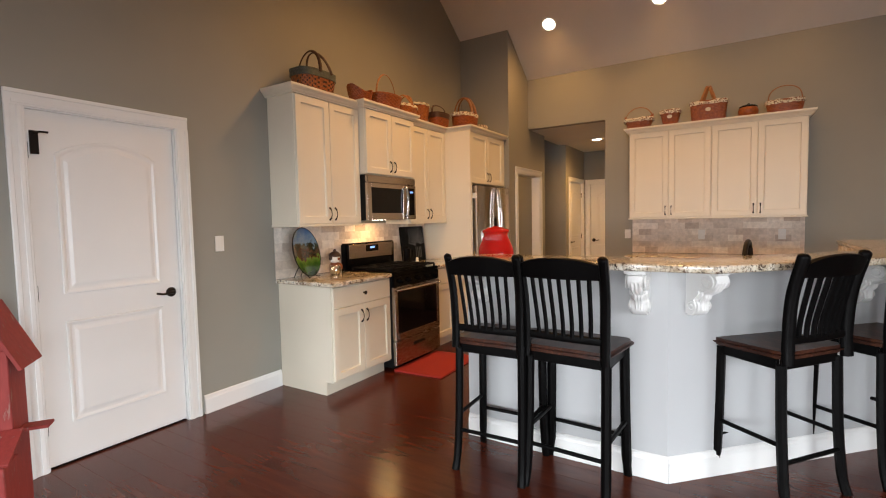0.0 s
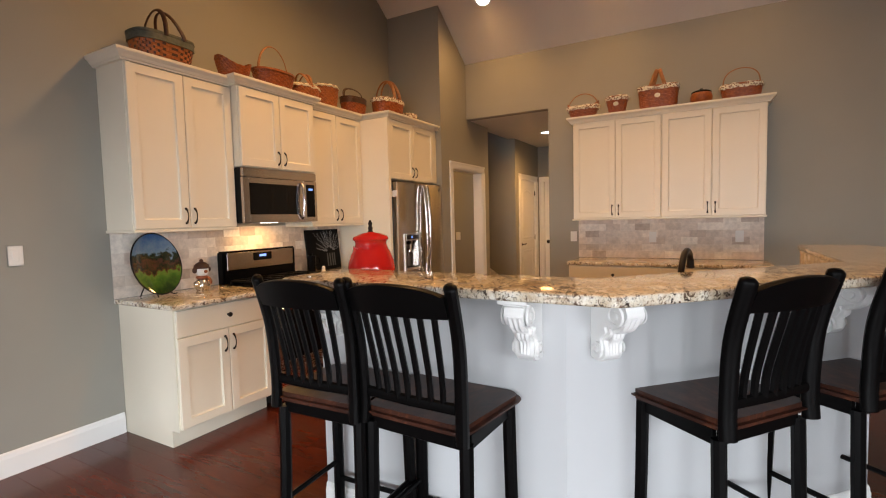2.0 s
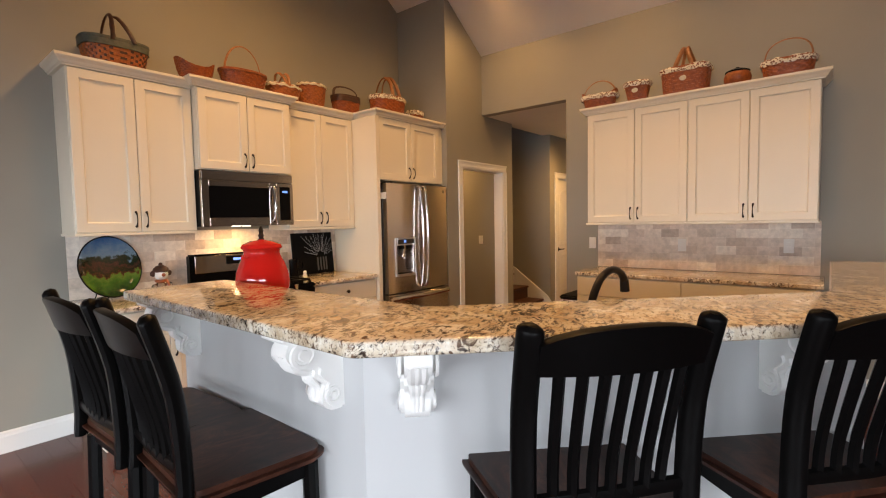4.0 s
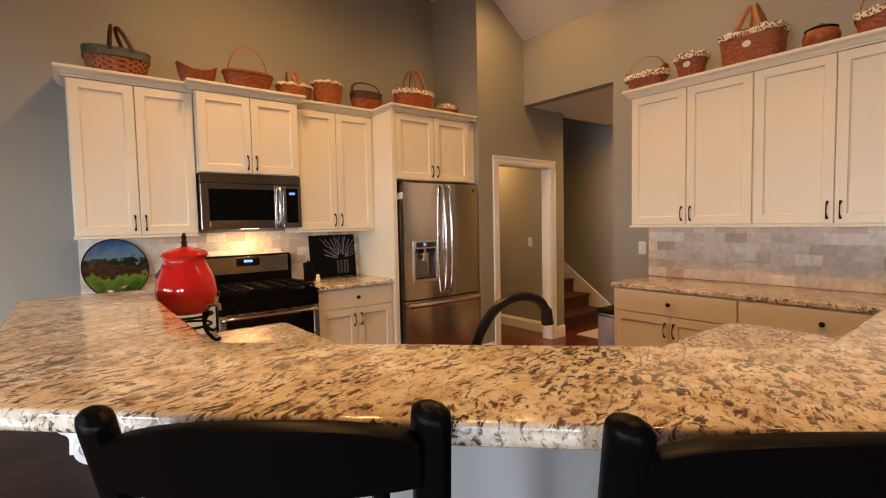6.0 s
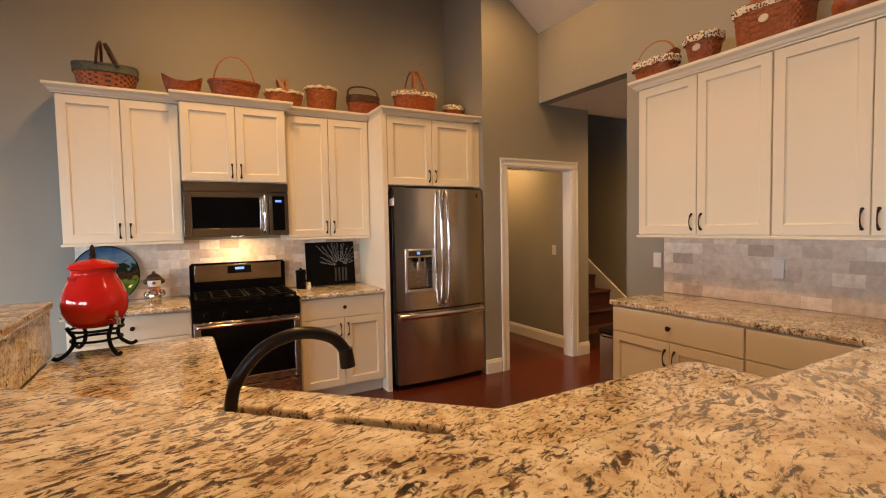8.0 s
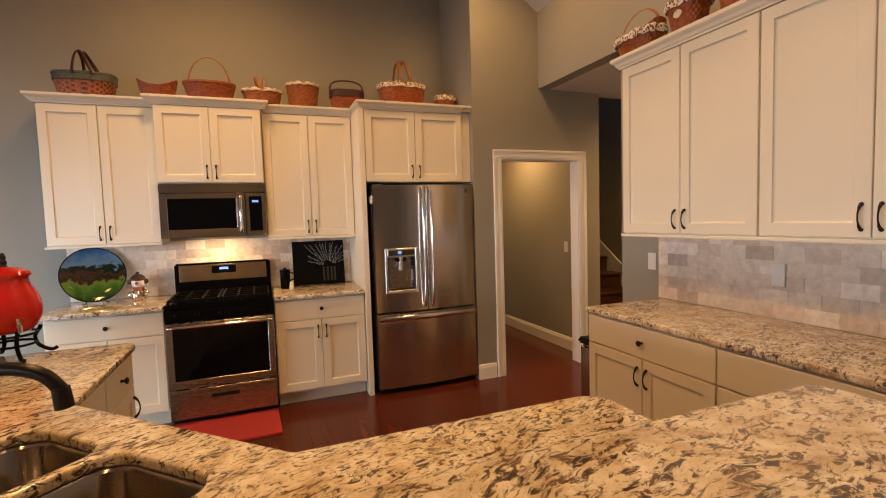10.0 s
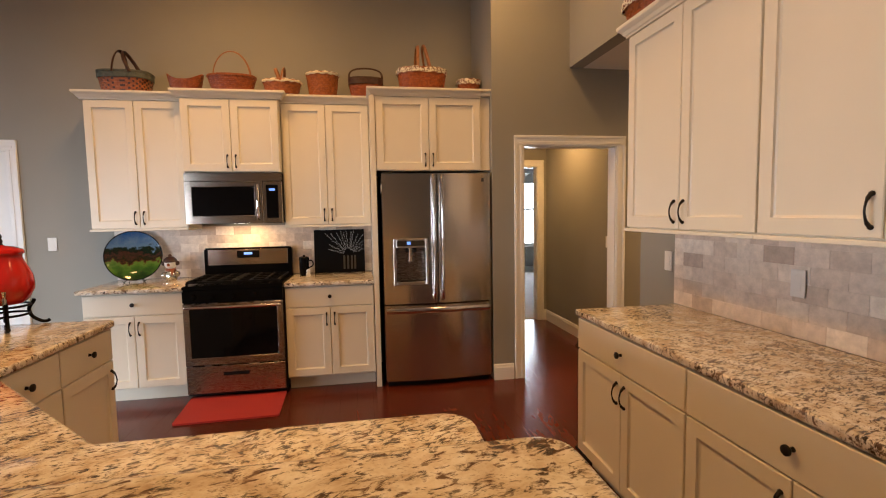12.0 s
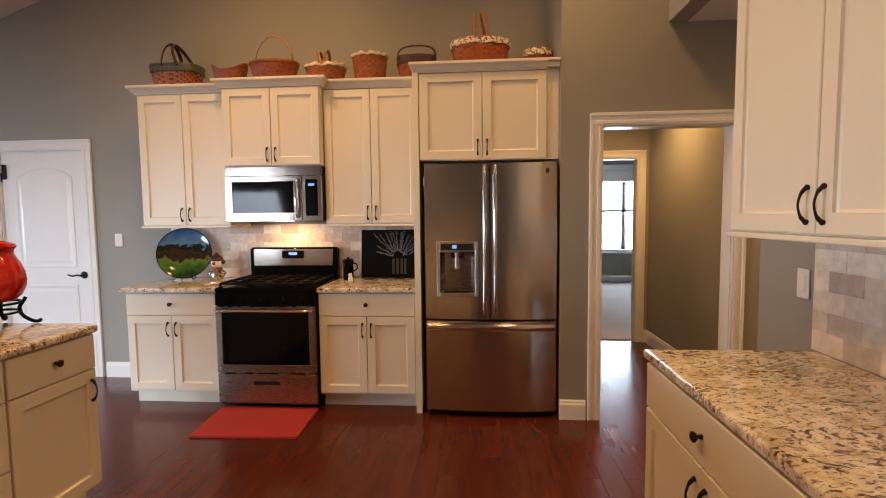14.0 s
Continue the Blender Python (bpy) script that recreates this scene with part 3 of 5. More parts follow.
b = [bm.verts.new((x, 8.549, z)) for x, z in pts]
bm.faces.new(a)
bm.faces.new(b[::-1])
for k in range(len(pts)):
    bm.faces.new((a[k], b[k], b[(k + 1) % len(pts)], a[(k + 1) % len(pts)]))
part("skirt_board", bm, TRIM, stairs, "white painted skirt board")


# ---- recessed lamps ----
def can_light(m):
    ob = thing("ceiling_light", "round recessed ceiling lamp with white trim ring, lit", "ceiling lamp", m, "recessed ceiling lamps")
    bm = bmesh.new()
    lathe(bm, [(0.098, 0), (0.098, -0.006), (0.088, -0.009), (0.078, -0.004), (0.078, 0.0)], 32)
    part("trim_ring", bm, TRIM, ob, "", True)
    bm = bmesh.new()
    lathe(bm, [(0.076, -0.006), (0.070, -0.010), (0.03, -0.013)], 32)
    part("lens", bm, LAMP, ob, "glowing lens")
    return ob


tilt_n = math.degrees(math.atan(SLOPE))
for cx, cy in CANS:
    can_light(pose(cx, cy, ceiling_z(cy) - 0.002, -tilt_n))
for cx, cy in CANS_SOUTH:
    can_light(pose(cx, cy, 2.724 + 0.35 * cy - 0.002, math.degrees(math.atan(0.35))))
can_light(pose(-1.77, 8.30, HALL_Z - 0.002))
can_light(pose(-3.55, 6.98, 2.7 - 0.002))


# ---- cabinets ----
def shaker(w, h, t=0.02, rail=0.058):
    """Recessed-panel door or drawer front; local x 0..w, z 0..h, front at y = -t, back at y = 0."""
    bm = bmesh.new()

    def ring(x0, x1, z0, z1, y):
        return [bm.verts.new(p) for p in ((x0, y, z0), (x1, y, z0), (x1, y, z1), (x0, y, z1))]

    r = [ring(0, w, 0, h, 0), ring(0, w, 0, h, -t + 0.003), ring(0.003, w - 0.003, 0.003, h - 0.003, -t)]
    if rail:
        r += [ring(rail, w - rail, rail, h - rail, -t), ring(rail + 0.002, w - rail - 0.002, rail + 0.002, h - rail - 0.002, -t + 0.009),
              ring(rail + 0.009, w - rail - 0.009, rail + 0.009, h - rail - 0.009, -t + 0.013)]
    for a, b in zip(r, r[1:]):
        for k in range(4):
            bm.faces.new((a[k], a[(k + 1) % 4], b[(k + 1) % 4], b[k]))
    bm.faces.new(r[0][::-1])
    bm.faces.new(r[-1])
    return bm


def pull(parent, x, z, y=-0.02, span=0.10):
    bm = bmesh.new()
    tube(bm, smooth_curve([(x, y, z - span / 2), (x, y - 0.008, z - span * 0.46), (x, y - 0.020, z - span * 0.30), (x, y - 0.027, z), (x, y - 0.020, z + span * 0.30), (x, y - 0.008, z + span * 0.46), (x, y, z + span / 2)], 3), [0.0085] * 3 + [0.0062] * 3 + [0.0042, 0.0036, 0.0033, 0.0033, 0.0033, 0.0036, 0.0042] + [0.0062] * 3 + [0.0085] * 3, 8)
    part("handle", bm, BRONZE, parent, "dark bronze arched pull", True)


def knob(parent, x, z, y=-0.02):
    bm = bmesh.new()
    lathe(bm, [(0.008, 0), (0.006, 0.012), (0.010, 0.016), (0.016, 0.022), (0.0155, 0.028), (0.008, 0.032)], 16)
    bmesh.ops.rotate(bm, verts=bm.verts, matrix=Matrix.Rotation(radians(90), 3, "X"))
    bmesh.ops.translate(bm, verts=bm.verts, vec=(x, y, z))
    part("knob", bm, BRONZE, parent, "dark bronze knob", True)


def fronts(ob, w, depth, z0, z1, doors, pull_low, gap=0.005, name="door"):
    """Doors across a cabinet's face; handles meet in the middle."""
    dw = (w - gap * (doors + 1)) / doors
    for k in range(doors):
        d = part(name, shaker(dw, z1 - z0), CREAM, ob, m=pose(gap + k * (dw + gap), -depth, z0))
        left = k % 2 == 0
        pull(d, dw - 0.030 if left else 0.030, 0.082 if pull_low else z1 - z0 - 0.10)


def base_unit(m, w, label, layout="door2", depth=0.61, group="", left_side=False):
    ob = thing("base_cabinet", label, "cabinet", m, group)
    part("body", boxes((0, w, -depth, -0.004, 0.11, 0.875)), CREAM, ob)
    part("toe_kick", boxes((0.003, w - 0.003, -depth + 0.075, -0.01, 0.0, 0.11)), CREAM, ob)
    if left_side:
        part("end_panel", boxes((-0.006, 0, -depth, -0.004, 0.11, 0.875), (-0.006, 0, -depth + 0.075, -0.004, 0.0, 0.11)), CREAM, ob)
    g = 0.004
    if layout in ("door2", "door1", "wide"):
        d = part("drawer_front", shaker(w - 2 * g, 0.165, rail=0), CREAM, ob, m=pose(g, -depth, 0.705))
        knob(d, (w - 2 * g) / 2, 0.085)
        fronts(ob, w, depth, 0.125, 0.698, 1 if layout == "door1" else 2, False)
    elif layout == "drawers":
        for z, h in ((0.705, 0.165), (0.425, 0.272), (0.125, 0.292)):
            d = part("drawer_front", shaker(w - 2 * g, h, rail=0), CREAM, ob, m=pose(g, -depth, z))
            knob(d, (w - 2 * g) / 2, h / 2)
    else:
        part("panel", shaker(w - 2 * g, 0.74), CREAM, ob, m=pose(g, -depth, 0.125))
    return ob


def wall_unit(m, w, z0, z1, depth, label, doors=2, crown=(True, True), rail=True):
    ob = thing("wall_cabinet", label, "cabinet", m, "wall cabinets")
    part("body", boxes((0, w, -depth, -0.003, z0, z1 + 0.012), bevel=0.0015), CREAM, ob)
    fronts(ob, w, depth, z0 + 0.006, z1 - 0.004, doors, True)
    if rail:
        part("light_rail", boxes((-0.008 if crown[0] else 0, w + (0.008 if crown[1] else 0), -depth - 0.030, -0.003, z0 - 0.018, z0), bevel=0.003), CREAM, ob)
    # crown moulding swept round the front and the free sides
    prof = [(0.0, 0.0), (0.022, 0.0), (0.024, 0.010), (0.032, 0.014), (0.040, 0.030), (0.056, 0.044), (0.060, 0.050), (0.060, 0.066), (0.0, 0.066)]
    bm = bmesh.new()
    rows = []
    l, r = crown
    path = [(0, -0.003, -1 if l else 0, 0), (0, -depth, -1 if l else 0, -1), (w, -depth, 1 if r else 0, -1), (w, -0.003, 1 if r else 0, 0)]
    for x, y, dx, dy in path:
        rows.append([bm.verts.new((x + dx * o, y + dy * o, z1 + 0.001 + q)) for o, q in prof])
    for a, b in zip(rows, rows[1:]):
        for k in range(len(prof) - 1):
            bm.faces.new((a[k], a[k + 1], b[k + 1], b[k]))
    n = len(prof) - 1
    bm.faces.new((rows[0][n], rows[1][n], rows[2][n], rows[3][n]))
    part("crown_moulding", bm, CREAM, ob, "cream stepped crown moulding")
    return ob


RW = lambda y: pose(RX, y, 0, 0, 0, 90)  # along the range wall
BW = lambda x: pose(x, BY, 0)  # along the wall with the wall cabinets
base_unit(RW(2.855), 0.72, "cream shaker base cabinet with one drawer and two doors", left_side=True)
base_unit(RW(4.345), 0.72, "cream shaker base cabinet with one drawer and doors beside the stove")
wall_unit(RW(2.81), 0.742, 1.372, 2.415, 0.315, "tall cream two-door wall cabinet with baskets on top", crown=(True, False))
wall_unit(RW(3.554), 0.768, 1.828, 2.425, 0.395, "cream two-door wall cabinet over the microwave", crown=(True, True), rail=False)
wall_unit(RW(4.324), 0.744, 1.372, 2.415, 0.315, "tall cream two-door wall cabinet beside the refrigerator", crown=(False, False))
tagged(part("tall_cabinet_panel", boxes((5.07, 5.112, -2.42 + 0.0, RX, 0, 2.42), bevel=0.001), CREAM), "tall cream panel at the side of the refrigerator", "cabinet panel").data.transform(Matrix(((0, 1, 0, 0), (1, 0, 0, 0), (0, 0, 1, 0), (0, 0, 0, 1))))
fc = wall_unit(RW(5.112), 0.885, 1.815, 2.415, 0.645, "cream two-door cabinet above the refrigerator", crown=(True, False), rail=False)
part("filler", boxes((0.885, 0.966, -0.645, -0.003, 1.815, 2.427), bevel=0.001), CREAM, fc)
part("crown_moulding", boxes((0.885, 0.966, -0.705, -0.003, 2.466, 2.482), (0.885, 0.966, -0.685, -0.003, 2.43, 2.466)), CREAM, fc)
base_unit(BW(-0.902), 0.888, "cream base cabinet with drawer and two doors", depth=0.60, left_side=True)
base_unit(BW(-0.014), 0.888, "cream base cabinet with drawer and doors under granite", depth=0.60)
wall_unit(BW(-0.926), 0.885, 1.36, 2.395, 0.302, "cream two-door wall cabinet over the coffee counter", crown=(True, False))
wall_unit(BW(-0.041), 0.885, 1.36, 2.395, 0.302, "cream two-door wall cabinet with baskets on top", crown=(False, True))


# ---- worktops ----
def slab(name, poly, z1, label, hole=None, t=0.034, corner=None):
    """Granite slab with eased edges; hole: an inner outline."""
    bm = bmesh.new()
    edges = []
    for pts in [poly] + (hole or []):
        v = [bm.verts.new((x, y, z1)) for x, y in pts]
        edges += [bm.edges.new((v[k], v[(k + 1) % len(v)])) for k in range(len(v))]
    bmesh.ops.triangle_fill(bm, use_beauty=True, use_dissolve=False, edges=edges)
    top = list(bm.faces)
    out = bmesh.ops.extrude_face_region(bm, geom=top)
    bmesh.ops.translate(bm, verts=[e for e in out["geom"] if isinstance(e, bmesh.types.BMVert)], vec=(0, 0, -t))
    bmesh.ops.recalc_face_normals(bm, faces=list(bm.faces))
    rim = [e for e in bm.edges if len(e.link_faces) == 2 and abs(e.link_faces[0].normal.dot(e.link_faces[1].normal)) < 0.3 and abs(e.verts[0].co.z - e.verts[1].co.z) < 1e-5]
    bmesh.ops.bevel(bm, geom=rim, offset=0.010, segments=3, affect="EDGES", profile=0.6)
    ob = part(name, bm, GRANITE, smooth=True)
    return tagged(ob, label, "countertop")


def rounded(poly, radii, n=6):
    """Polygon with its corners rounded."""
    out = []
    for k, p in enumerate(poly):
        r = radii[k]
        p, a, b = Vector(p), Vector(poly[k - 1]), Vector(poly[(k + 1) % len(poly)])
        if not r:
            out.append(tuple(p))
            continue
        u, w = (a - p).normalized(), (b - p).normalized()
        half = u.angle(w) / 2
        d = r / math.tan(half)
        c = p + (u + w).normalized() * r / math.sin(half)
        s, e = p + u * d - c, p + w * d - c
        for i in range(n + 1):
            q = s.normalized().slerp(e.normalized(), i / n) * r
            out.append(tuple(c + q))
    return out


slab("countertop", [(RX, 2.825), (-2.435, 2.825), (-2.435, 3.572), (RX, 3.572)], 0.914, "cream granite countertop with dark veins beside the stove")
slab("countertop", [(RX, 4.345), (-2.435, 4.345), (-2.435, 5.068), (RX, 5.068)], 0.914, "cream granite countertop between stove and refrigerator")
slab("countertop", [(-0.922, 6.145), (0.89, 6.145), (0.89, BY), (-0.922, BY)], 0.914, "long cream granite countertop under the wall cabinets")

# ---- the peninsula: raised bar, knee wall, lower counter with sink ----
SQ = math.sqrt(0.5)


def diag(s, v):
    """Plan place from the distance along (s) and across (v) the 45-degree middle run."""
    return ((s - v) * SQ, (s + v) * SQ)


BAR_Z, BAR_END, LEG_END = 1.157, 5.255, 5.265
OUT_Y, OUT_C, OUT_X = 2.606, 2.468, 1.320
IN_Y, IN_C, IN_X = 3.025, 3.040, 0.915
bar = rounded([(-1.265, OUT_Y), (OUT_Y - OUT_C, OUT_Y), (OUT_X, OUT_X + OUT_C), (OUT_X, BAR_END), (IN_X, BAR_END), (IN_X, IN_X + IN_C), (IN_Y - IN_C, IN_Y), (-1.265, IN_Y)], [0.03, 0.05, 0.05, 0.07, 0.05, 0, 0, 0.03], 5)
slab("breakfast_bar", bar, BAR_Z, "raised cream granite breakfast bar with a 45-degree corner", t=0.036)
KW_Y, KW_C, KW_X = 2.825, 2.900, 1.010
knee = [(-1.240, KW_Y), (KW_Y - KW_C, KW_Y), (KW_X, KW_X + KW_C), (KW_X, 5.180), (0.940, 5.180), (0.940, 0.940 + 3.015), (2.995 - 3.015, 2.995), (-1.240, 2.995)]
bm = bmesh.new()
prism(bm, knee, 0, BAR_Z - 0.037)
setting("knee_wall", bm, ISLAND, "pale grey painted knee wall under the breakfast bar", "wall")
rise = [(-1.240, 2.997), (2.997 - 3.017, 2.997), (0.938, 0.938 + 3.017), (0.938, 5.180), (0.923, 5.180), (0.923, 0.923 + 3.035), (3.012 - 3.035, 3.012), (-1.240, 3.012)]
bm = bmesh.new()
prism(bm, rise, 0.915, BAR_Z - 0.037)
tagged(part("backsplash_riser", bm, GRANITE), "cream granite riser between counter and raised bar", "backsplash")
for m, length in ((pose(-1.240, KW_Y, 0), KW_Y - KW_C + 1.240 + 0.007), (pose(KW_Y - KW_C, KW_Y, 0, 0, 0, 45), (KW_X - KW_Y + KW_C) / SQ + 0.004), (pose(KW_X, KW_X + KW_C, 0, 0, 0, 90), 5.180 - KW_X - KW_C)):
    baseboard("baseboard", m, length)
baseboard("baseboard", pose(-1.240, 2.995, 0, 0, 0, -90), 0.15)

LOW_Y, LOW_C, LOW_X = 3.655, 4.055, 0.266
low = rounded([(-1.290, 3.014), (3.014 - 3.037, 3.014), (0.921, 0.921 + 3.037), (0.921, LEG_END), (LOW_X, LEG_END), (LOW_X, LOW_X + LOW_C), (LOW_Y - LOW_C, LOW_Y), (-1.290, LOW_Y)], [0, 0, 0, 0.02, 0.09, 0.02, 0.02, 0.05])
S0, S1, S2, S3, V0, V1 = 2.406, 2.746, 2.781, 3.166, 2.4215, 2.7115


def bowl_outline(s0, s1, v0, v1, r=0.075):
    return [diag(*p) for p in rounded([(s0, v0), (s1, v0), (s1, v1), (s0, v1)], [r] * 4, 6)]


slab("countertop", low, 0.914, "lower cream granite counter with an undermount sink", hole=[bowl_outline(S0, S1, V0, V1), bowl_outline(S2, S3, V0, V1)])
sink = thing("kitchen_sink", "double-bowl brushed stainless undermount sink", "sink")
for s0, s1, d in ((S0, S1, 0.16), (S2, S3, 0.20)):
    bm = bmesh.new()
    rings = []
    for e, z in ((-0.004, 0.0), (-0.006, -0.002), (0.0, -0.01), (0.006, -d + 0.03), (0.020, -d + 0.006), (0.045, -d), (0.12, -d - 0.004)):
        rings.append([bm.verts.new((*p, 0.878 + z)) for p in bowl_outline(s0 + e, s1 - e, V0 + e, V1 - e, max(0.02, 0.075 - 0.4 * e))])
    for a, b in zip(rings, rings[1:]):
        for k in range(len(a)):
            bm.faces.new((a[k], a[(k + 1) % len(a)], b[(k + 1) % len(a)], b[k]))
    bm.faces.new(rings[-1])
    part("bowl", bm, STEEL_H, sink, "", True)
    bm = bmesh.new()
    cx, cy = diag((s0 + s1) / 2, (V0 + V1) / 2)
    lathe(bm, [(0.042, 0), (0.042, 0.004), (0.034, 0.005), (0.030, 0.001)], 20, (cx, cy, 0.878 - d - 0.003))
    part("drain", bm, CHROME, sink, "round chrome drain", True)

fx, fy = 0.255, 3.606
faucet = thing("faucet", "dark bronze gooseneck kitchen faucet behind the sink", "faucet", pose(fx, fy, 0.914))
bm = bmesh.new()
lathe(bm, [(0.030, 0), (0.030, 0.008), (0.024, 0.014), (0.020, 0.05), (0.017, 0.06)], 20)
part("base", bm, BRONZE, faucet, "", True)
dx, dy = 0.291 - fx, 3.865 - fy
bm = bmesh.new()
tube(bm, smooth_curve([(0, 0, 0.05), (0, 0, 0.14), (0.06 * dx, 0.06 * dy, 0.205), (0.28 * dx, 0.28 * dy, 0.272), (0.58 * dx, 0.58 * dy, 0.298), (0.85 * dx, 0.85 * dy, 0.282), (0.98 * dx, 0.98 * dy, 0.245), (1.0 * dx, 1.0 * dy, 0.225)], 5), 0.0145, 12)
part("spout", bm, BRONZE, faucet, "", True)
bm = bmesh.new()
tube(bm, [(0.98 * dx, 0.98 * dy, 0.25), (1.0 * dx, 1.0 * dy, 0.205)], [0.0165, 0.0185], 12)
part("spray_head", bm, BRONZE, faucet, "", True)
bm = bmesh.new()
tube(bm, [(0.015, 0, 0.035), (0.045, -0.01, 0.045), (0.085, -0.012, 0.085)], [0.009, 0.008, 0.006], 8)
part("lever", bm, BRONZE, faucet, "", True)

base_unit(pose(-0.815, 3.015, 0, 0, 0, 180), 0.445, "cream base cabinet with drawer and door at the counter's end", "door1", 0.60)
base_unit(pose(-0.370, 3.015, 0, 0, 0, 180), 0.443, "cream three-drawer base cabinet beside the sink", "drawers", 0.60)
SB = thing("sink_cabinet", "cream corner sink base cabinet set at 45 degrees", "cabinet")
bm = bmesh.new()
prism(bm, [(-0.368, 3.016), (-0.027, 3.016), (0.919, 0.921 + 3.039), (0.919, 4.360), (0.327, 4.360), (-0.368, 3.615 + 0.05)], 0.11, 0.66)
part("body", bm, CREAM, SB)
bm = bmesh.new()
prism(bm, [(-0.365, 3.630), (-0.365, 3.615), (0.327, 4.307), (0.327, 4.360)], 0.66, 0.875)
part("apron", bm, CREAM, SB)
bm = bmesh.new()
prism(bm, [(-0.365, 3.030), (-0.027, 3.030), (0.915, 3.980), (0.915, 4.360), (0.395, 4.360), (-0.365, 3.560)], 0, 0.11)
part("toe_kick", bm, CREAM, SB)
base_unit(pose(0.919, 5.205, 0, 0, 0, -90), 0.84, "cream base cabinet with drawer and two doors under the bar", "door2", 0.59)


# ---- corbels ----
def corbel(m):
    """Carved scroll bracket; local y 0 at the wall, -y outwards, top at z = 0."""
    ob = thing("corbel", "white carved scroll corbel under the granite bar", "corbel", m, "corbels under the bar")
    out = smooth_curve([(0.0, -0.235), (-0.035, -0.232), (-0.058, -0.210), (-0.060, -0.180), (-0.052, -0.160), (-0.066, -0.145), (-0.082, -0.128), (-0.080, -0.110), (-0.105, -0.100), (-0.140, -0.085), (-0.158, -0.055), (-0.150, -0.028)], 4)
    pts = [(0.0, 0.0)] + [(p[0], p[1]) for p in (Vector((a.x, a.y)) for a in [Vector((q[0], q[1], 0)) for q in out])] + [(-0.165, -0.020), (-0.165, 0.0)]
    bm = bmesh.new()
    for x0, x1, f in ((-0.036, 0.036, 1.0), (-0.047, -0.036, 0.86), (0.036, 0.047, 0.86)):
        a = [bm.verts.new((x0, y * f, z if z > -0.021 else z * (0.96 if f < 1 else 1))) for y, z in pts]
        b = [bm.verts.new((x1, y * f, z if z > -0.021 else z * (0.96 if f < 1 else 1))) for y, z in pts]
        bm.faces.new(a)
        bm.faces.new(b[::-1])
        for k in range(len(pts)):
            bm.faces.new((a[k], b[k], b[(k + 1) % len(pts)], a[(k + 1) % len(pts)]))
    part("bracket", bm, TRIM, ob, "", True)
    for y, z, r in ((-0.118, -0.058, 0.036), (-0.036, -0.186, 0.024)):
        for side in (-1, 1):
            bm = bmesh.new()
            lathe(bm, [(r, 0), (r * 0.95, 0.008), (r * 0.72, 0.010), (r * 0.66, 0.005), (r * 0.42, 0.005), (r * 0.36, 0.011), (r * 0.1, 0.012)], 20)
            bmesh.ops.rotate(bm, verts=bm.verts, matrix=Matrix.Rotation(radians(90 * side), 3, "Y"))
            bmesh.ops.translate(bm, verts=bm.verts, vec=(side * 0.044, y, z))
            part("scroll", bm, TRIM, ob, "", True)
    for x in (-0.019, 0.0, 0.019):
        bm = bmesh.new()
        tube(bm, smooth_curve([(x, -0.148, -0.055), (x * 0.9, -0.125, -0.096), (x * 0.8, -0.084, -0.118), (x * 0.8, -0.078, -0.140), (x * 0.7, -0.060, -0.165), (x * 0.6, -0.060, -0.205)], 3), [0.013] * 6 + [0.010] * 5 + [0.008] * 5, 8)
        part("leaf_rib", bm, TRIM, ob, "", True)
    part("cap", boxes((-0.055, 0.055, -0.175, 0, -0.016, 0), bevel=0.004), TRIM, ob)
    return ob


CZ = BAR_Z - 0.0365
for x in (-1.125, -0.205):
    corbel(pose(x, KW_Y, CZ) @ Matrix.Diagonal((0.95, 1.12, 1.04, 1)))
for s in (2.09, 3.166):
    p = diag(s, KW_C * SQ)
    corbel(pose(p[0], p[1], CZ, 0, 0, 45) @ Matrix.Diagonal((0.95, 1.2, 1.04, 1)))


